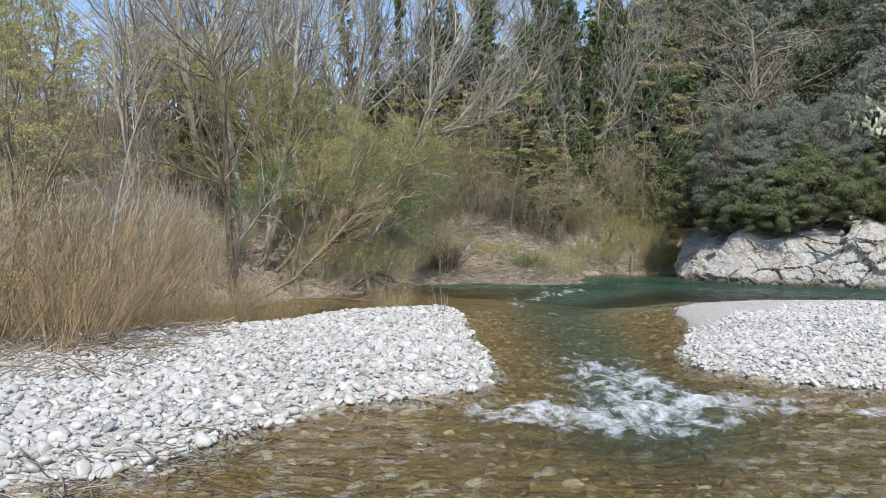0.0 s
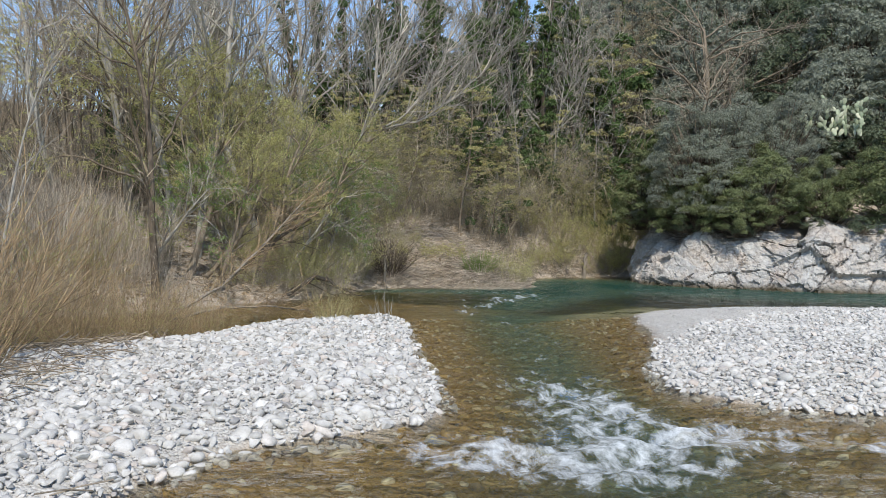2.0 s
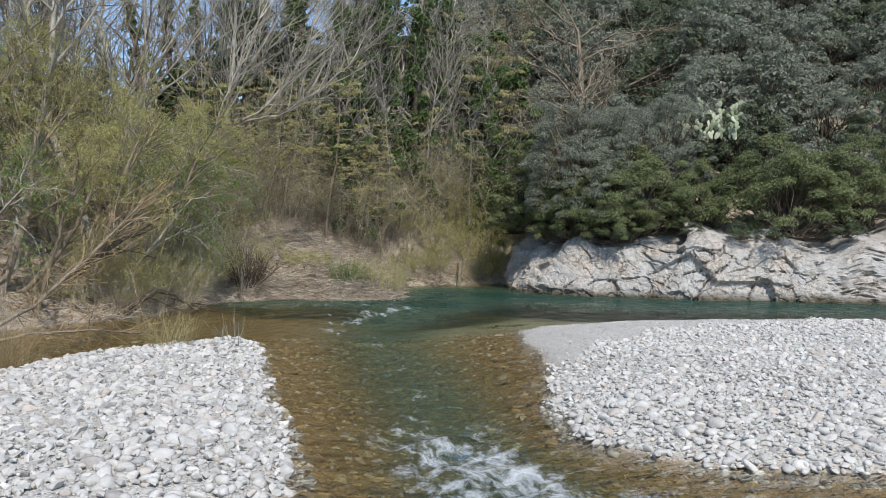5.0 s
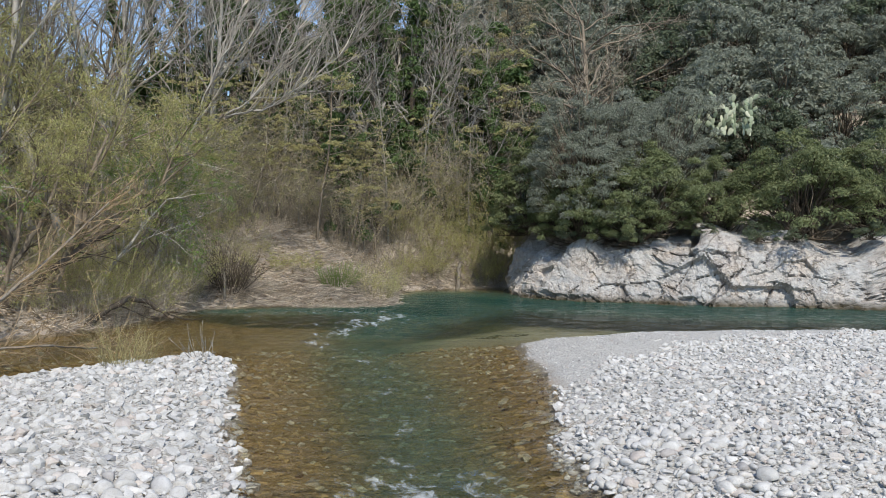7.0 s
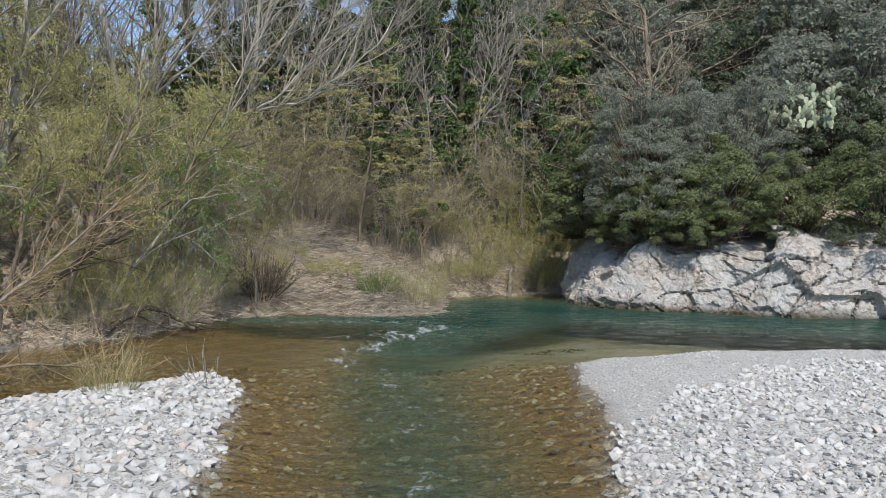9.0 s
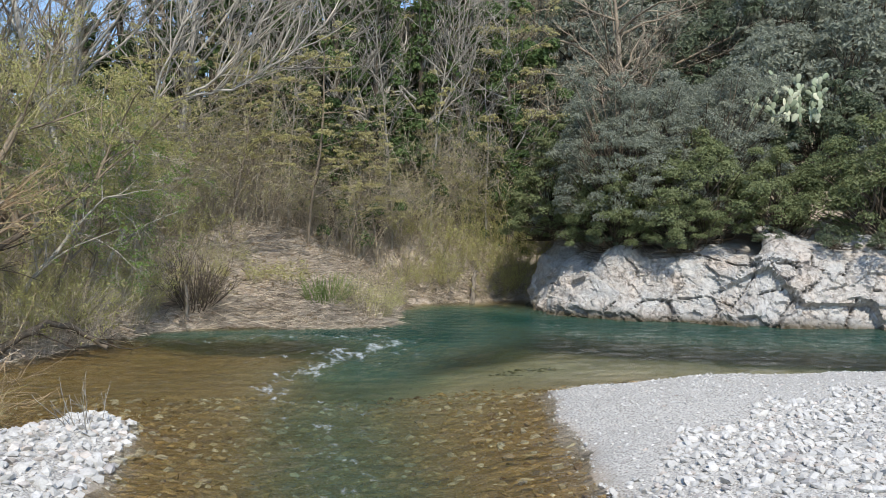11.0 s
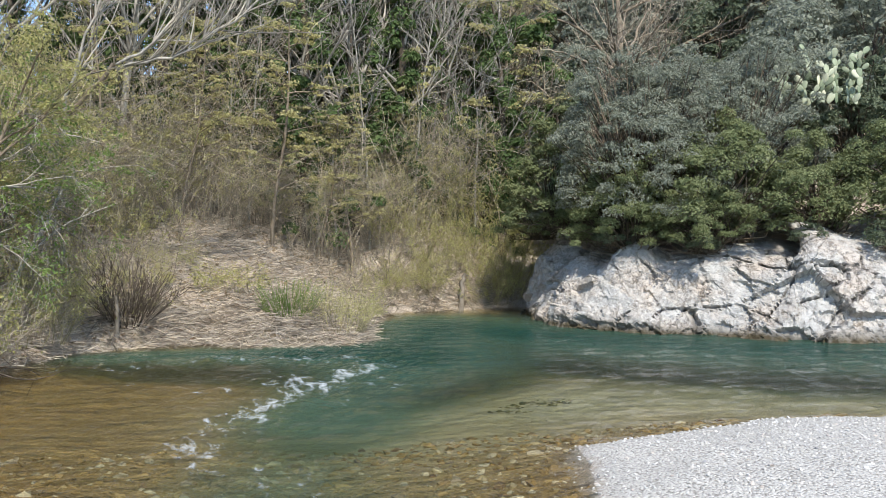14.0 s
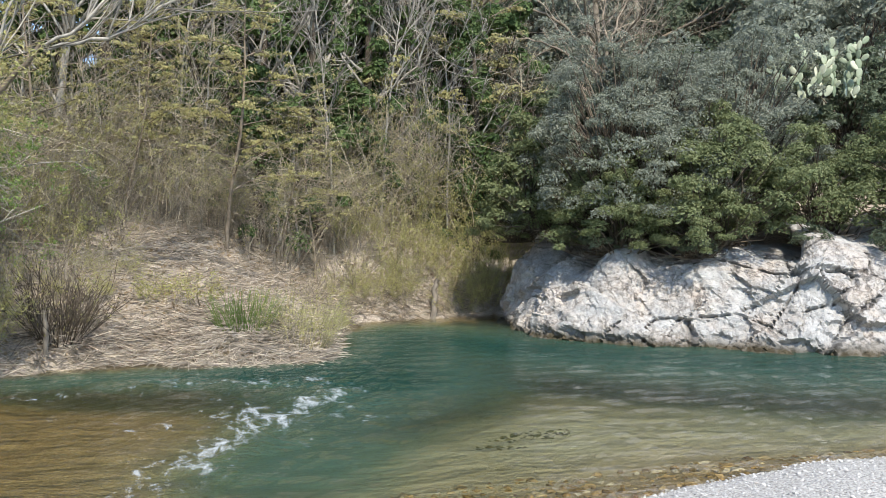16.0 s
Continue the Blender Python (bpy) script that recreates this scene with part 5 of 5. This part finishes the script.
def stone_shapes(level, count, seed):
    """Water-worn pebbles: flattened, lopsided, softly faceted."""
    r = np.random.default_rng(seed)
    v, f = ball(level)
    out = []
    for _ in range(count):
        w = v.copy()
        for _ in range(8):
            d = unit(r.normal(size=3))
            cut = r.uniform(0.4, 0.75)
            over = np.maximum(w @ d - cut, 0)
            w = w - over[:, None] * d
        w = w * (1 + 0.10 * np.sin(w @ r.normal(size=3) * 2 + r.uniform(0, 6)))[:, None]
        out.append(w * np.array([1.0, r.uniform(0.66, 0.92), r.uniform(0.45, 0.72)]))
    return out, f


def spread(poly_test, x0, x1, y0, y1, gap, seed):
    r = np.random.default_rng(seed)
    gx_, gy_ = np.meshgrid(np.arange(x0, x1, gap), np.arange(y0, y1, gap))
    x, y = gx_.ravel() + r.uniform(-0.5, 0.5, gx_.size) * gap, gy_.ravel() + r.uniform(-0.5, 0.5, gx_.size) * gap
    k = poly_test(x, y)
    return x[k], y[k]


def stone_field(name, x, y, size, level, mat, label, seed, sunk=0.10, spread_=0.48, parent=None):
    """Many stones in one mesh, each turned and sized at random."""
    r = np.random.default_rng(seed)
    shapes, f = stone_shapes(level, 14, seed)
    z, n = land(x, y)[0], len(x)
    s = size * np.exp(r.normal(size=n) * spread_)
    s = np.minimum(s, size * 2.1)
    a, b, c = r.uniform(0, 2 * np.pi, n), r.normal(size=n) * 0.2, r.normal(size=n) * 0.2
    which = r.integers(0, 14, n)
    vs, fs, base = [], [], 0
    for i in range(14):
        k = np.flatnonzero(which == i)
        w = shapes[i][None] * s[k][:, None, None]
        wx_, wy_, wz_ = w[..., 0], w[..., 1], w[..., 2]
        wz_, wx_ = wz_ + wx_ * np.sin(b[k])[:, None], wx_ * np.cos(b[k])[:, None]
        wz_ = wz_ + wy_ * np.sin(c[k])[:, None]
        ca, sa = np.cos(a[k])[:, None], np.sin(a[k])[:, None]
        p = np.stack([wx_ * ca - wy_ * sa + x[k][:, None], wx_ * sa + wy_ * ca + y[k][:, None], wz_ + (z[k] + s[k] * sunk)[:, None]], -1)
        vs.append(p.reshape(-1, 3))
        fs.append((f[None] + (np.arange(len(k)) * len(shapes[i]))[:, None, None]).reshape(-1, 3) + base)
        base += len(k) * len(shapes[i])
    return link_mesh(name, np.concatenate(vs), np.concatenate(fs), mat, level > 1, parent, label, "stuff")


def in_left(x, y):
    return (inside(x, y, LEFT_BAR) > -0.12) & (x > -11)


def in_right(x, y):
    return (inside(x, y, RIGHT_BAR) > -0.12) & (x < 13.5)


def fine_patch(x, y):
    """The tip of the east bar, where the gravel is fine."""
    return y > np.interp(x, [4.5, 5.5, 7, 9, 13], [16.2, 17.5, 18.6, 19.6, 20.5]) + 0.25 * np.sin(x * 4.3)


def single_left(x, y):
    return (x > -1.0) & (x < 0.5) & (y > 10.4) & (y < 12.8)


def single_right(x, y):
    return (x > 3.6) & (x < 5.2) & (y > 11.3) & (y < 13.6)


x, y = spread(lambda x, y: in_left(x, y) & ~single_left(x, y) & (y < 10.2), -8, 1, 5, 10.2, 0.105, 201)
stone_field("cobbles", x, y, 0.06, 2, M_STONE, "pale rounded limestone cobbles of the west bar", 202, parent=ground)
x, y = spread(lambda x, y: in_left(x, y) & ~single_left(x, y) & (y >= 10.2), -9, 1, 10.2, 21.5, 0.10, 203)
stone_field("cobbles", x, y, 0.056, 1, M_STONE, "pale rounded limestone cobbles of the west bar", 204, parent=ground)
x, y = spread(lambda x, y: in_right(x, y) & ~single_right(x, y) & (y < 12.2), 3, 8.5, 9, 12.2, 0.09, 205)
stone_field("cobbles", x, y, 0.048, 2, M_STONE, "pale grey limestone cobbles of the east bar", 206, parent=ground)
x, y = spread(lambda x, y: in_right(x, y) & ~single_right(x, y) & ~fine_patch(x, y) & (y >= 12.2), 3, 13.5, 12.2, 23, 0.088, 207)
stone_field("cobbles", x, y, 0.045, 1, M_STONE, "pale grey limestone cobbles of the east bar", 208, parent=ground)
x, y = spread(lambda x, y: in_right(x, y) & fine_patch(x, y), 4, 12, 16, 23.2, 0.08, 209)
stone_field("pebbles", x, y, 0.015, 1, M_STONE, "fine pale gravel at the tip of the east bar", 210, parent=ground)


x, y = spread(lambda x, y: in_left(x, y) & (y < 12.5), -8, 1, 5, 12.5, 0.10, 231)
stone_field("pebbles", x, y, 0.03, 1, M_STONE, "small pale pebbles between the cobbles", 232, 0.6, parent=ground)
x, y = spread(lambda x, y: in_right(x, y) & (y < 14.5) & (x < 7.5), 3, 8, 9, 14.5, 0.095, 233)
stone_field("pebbles", x, y, 0.027, 1, M_STONE, "small pale pebbles between the cobbles", 234, 0.6, parent=ground)


def river_test(x, y):
    z = land(x, y)[0]
    return (z < -0.02) & (z > -0.42)


x, y = spread(lambda x, y: river_test(x, y) & (np.abs(x - 1) < 1.0 + 0.62 * y), -5, 9, 4.5, 11, 0.17, 211)
stone_field("river_stones", x, y, 0.075, 2, M_BEDSTONE, "brown algae-covered stones on the river bed", 212, -0.15, parent=ground)
x, y = spread(lambda x, y: river_test(x, y) & ((y < 4.5) | (np.abs(x - 1) >= 1.0 + 0.62 * y)), -8, 12, 0.5, 11, 0.2, 215)
stone_field("river_stones", x, y, 0.075, 1, M_BEDSTONE, "brown algae-covered stones on the river bed", 216, 0.1, parent=ground)
x, y = spread(lambda x, y: river_test(x, y) & (y < 23.5), -4, 10, 11, 24, 0.135, 213)
stone_field("river_stones", x, y, 0.062, 1, M_BEDSTONE, "brown algae-covered stones on the river bed", 214, -0.15, parent=ground)


# dark water moss on the stones of the pool floor
M_MOSS = stone_material("water_moss", [(0.0, (0.08, 0.085, 0.035)), (0.6, (0.15, 0.145, 0.065)), (1.0, (0.26, 0.23, 0.12))], (0.6, 0.6, 0.5))
moss_beds = [(6.7, 25.5, 0.7, 0.24), (6.0, 24.9, 0.4, 0.16)]
x, y = spread(lambda x, y: sum(np.exp(-((x - a) / c) ** 2 - ((y - b) / d) ** 2) for a, b, c, d in moss_beds) > 0.42, 3.5, 9.5, 23.5, 26.8, 0.085, 241)
stone_field("mossy_stones", x, y, 0.045, 1, M_MOSS, "dark mossy stones on the pool floor", 242, -0.2, parent=ground)


def single_stones(test, x0, x1, y0, y1, gap, size, seed):
    r = np.random.default_rng(seed)
    shapes, f = stone_shapes(2, 10, seed)
    meshes = []
    for w in shapes:
        me = bpy.data.meshes.new("stone")
        me.from_pydata(w.tolist(), [], f.tolist())
        me.polygons.foreach_set("use_smooth", np.full(len(f), True))
        me.materials.append(M_STONE)
        meshes.append(me)
    x, y = spread(test, x0, x1, y0, y1, gap, seed)
    z = land(x, y)[0]
    for i in range(len(x)):
        s = min(size * math.exp(r.normal() * 0.38), size * 2.1)
        ob = new("stone", meshes[int(r.integers(0, 10))])
        ob.parent = ground
        ob.matrix_basis = pose(x[i], y[i], z[i] + 0.12 * s, r.normal() * 11, r.normal() * 11, r.uniform(0, 360)) @ Matrix.Scale(s, 4)


single_stones(lambda x, y: in_left(x, y) & single_left(x, y), -1.4, 0.6, 10.3, 13.6, 0.115, 0.068, 221)
single_stones(lambda x, y: in_right(x, y) & single_right(x, y), 3.6, 5.6, 11.2, 14.2, 0.105, 0.055, 222)
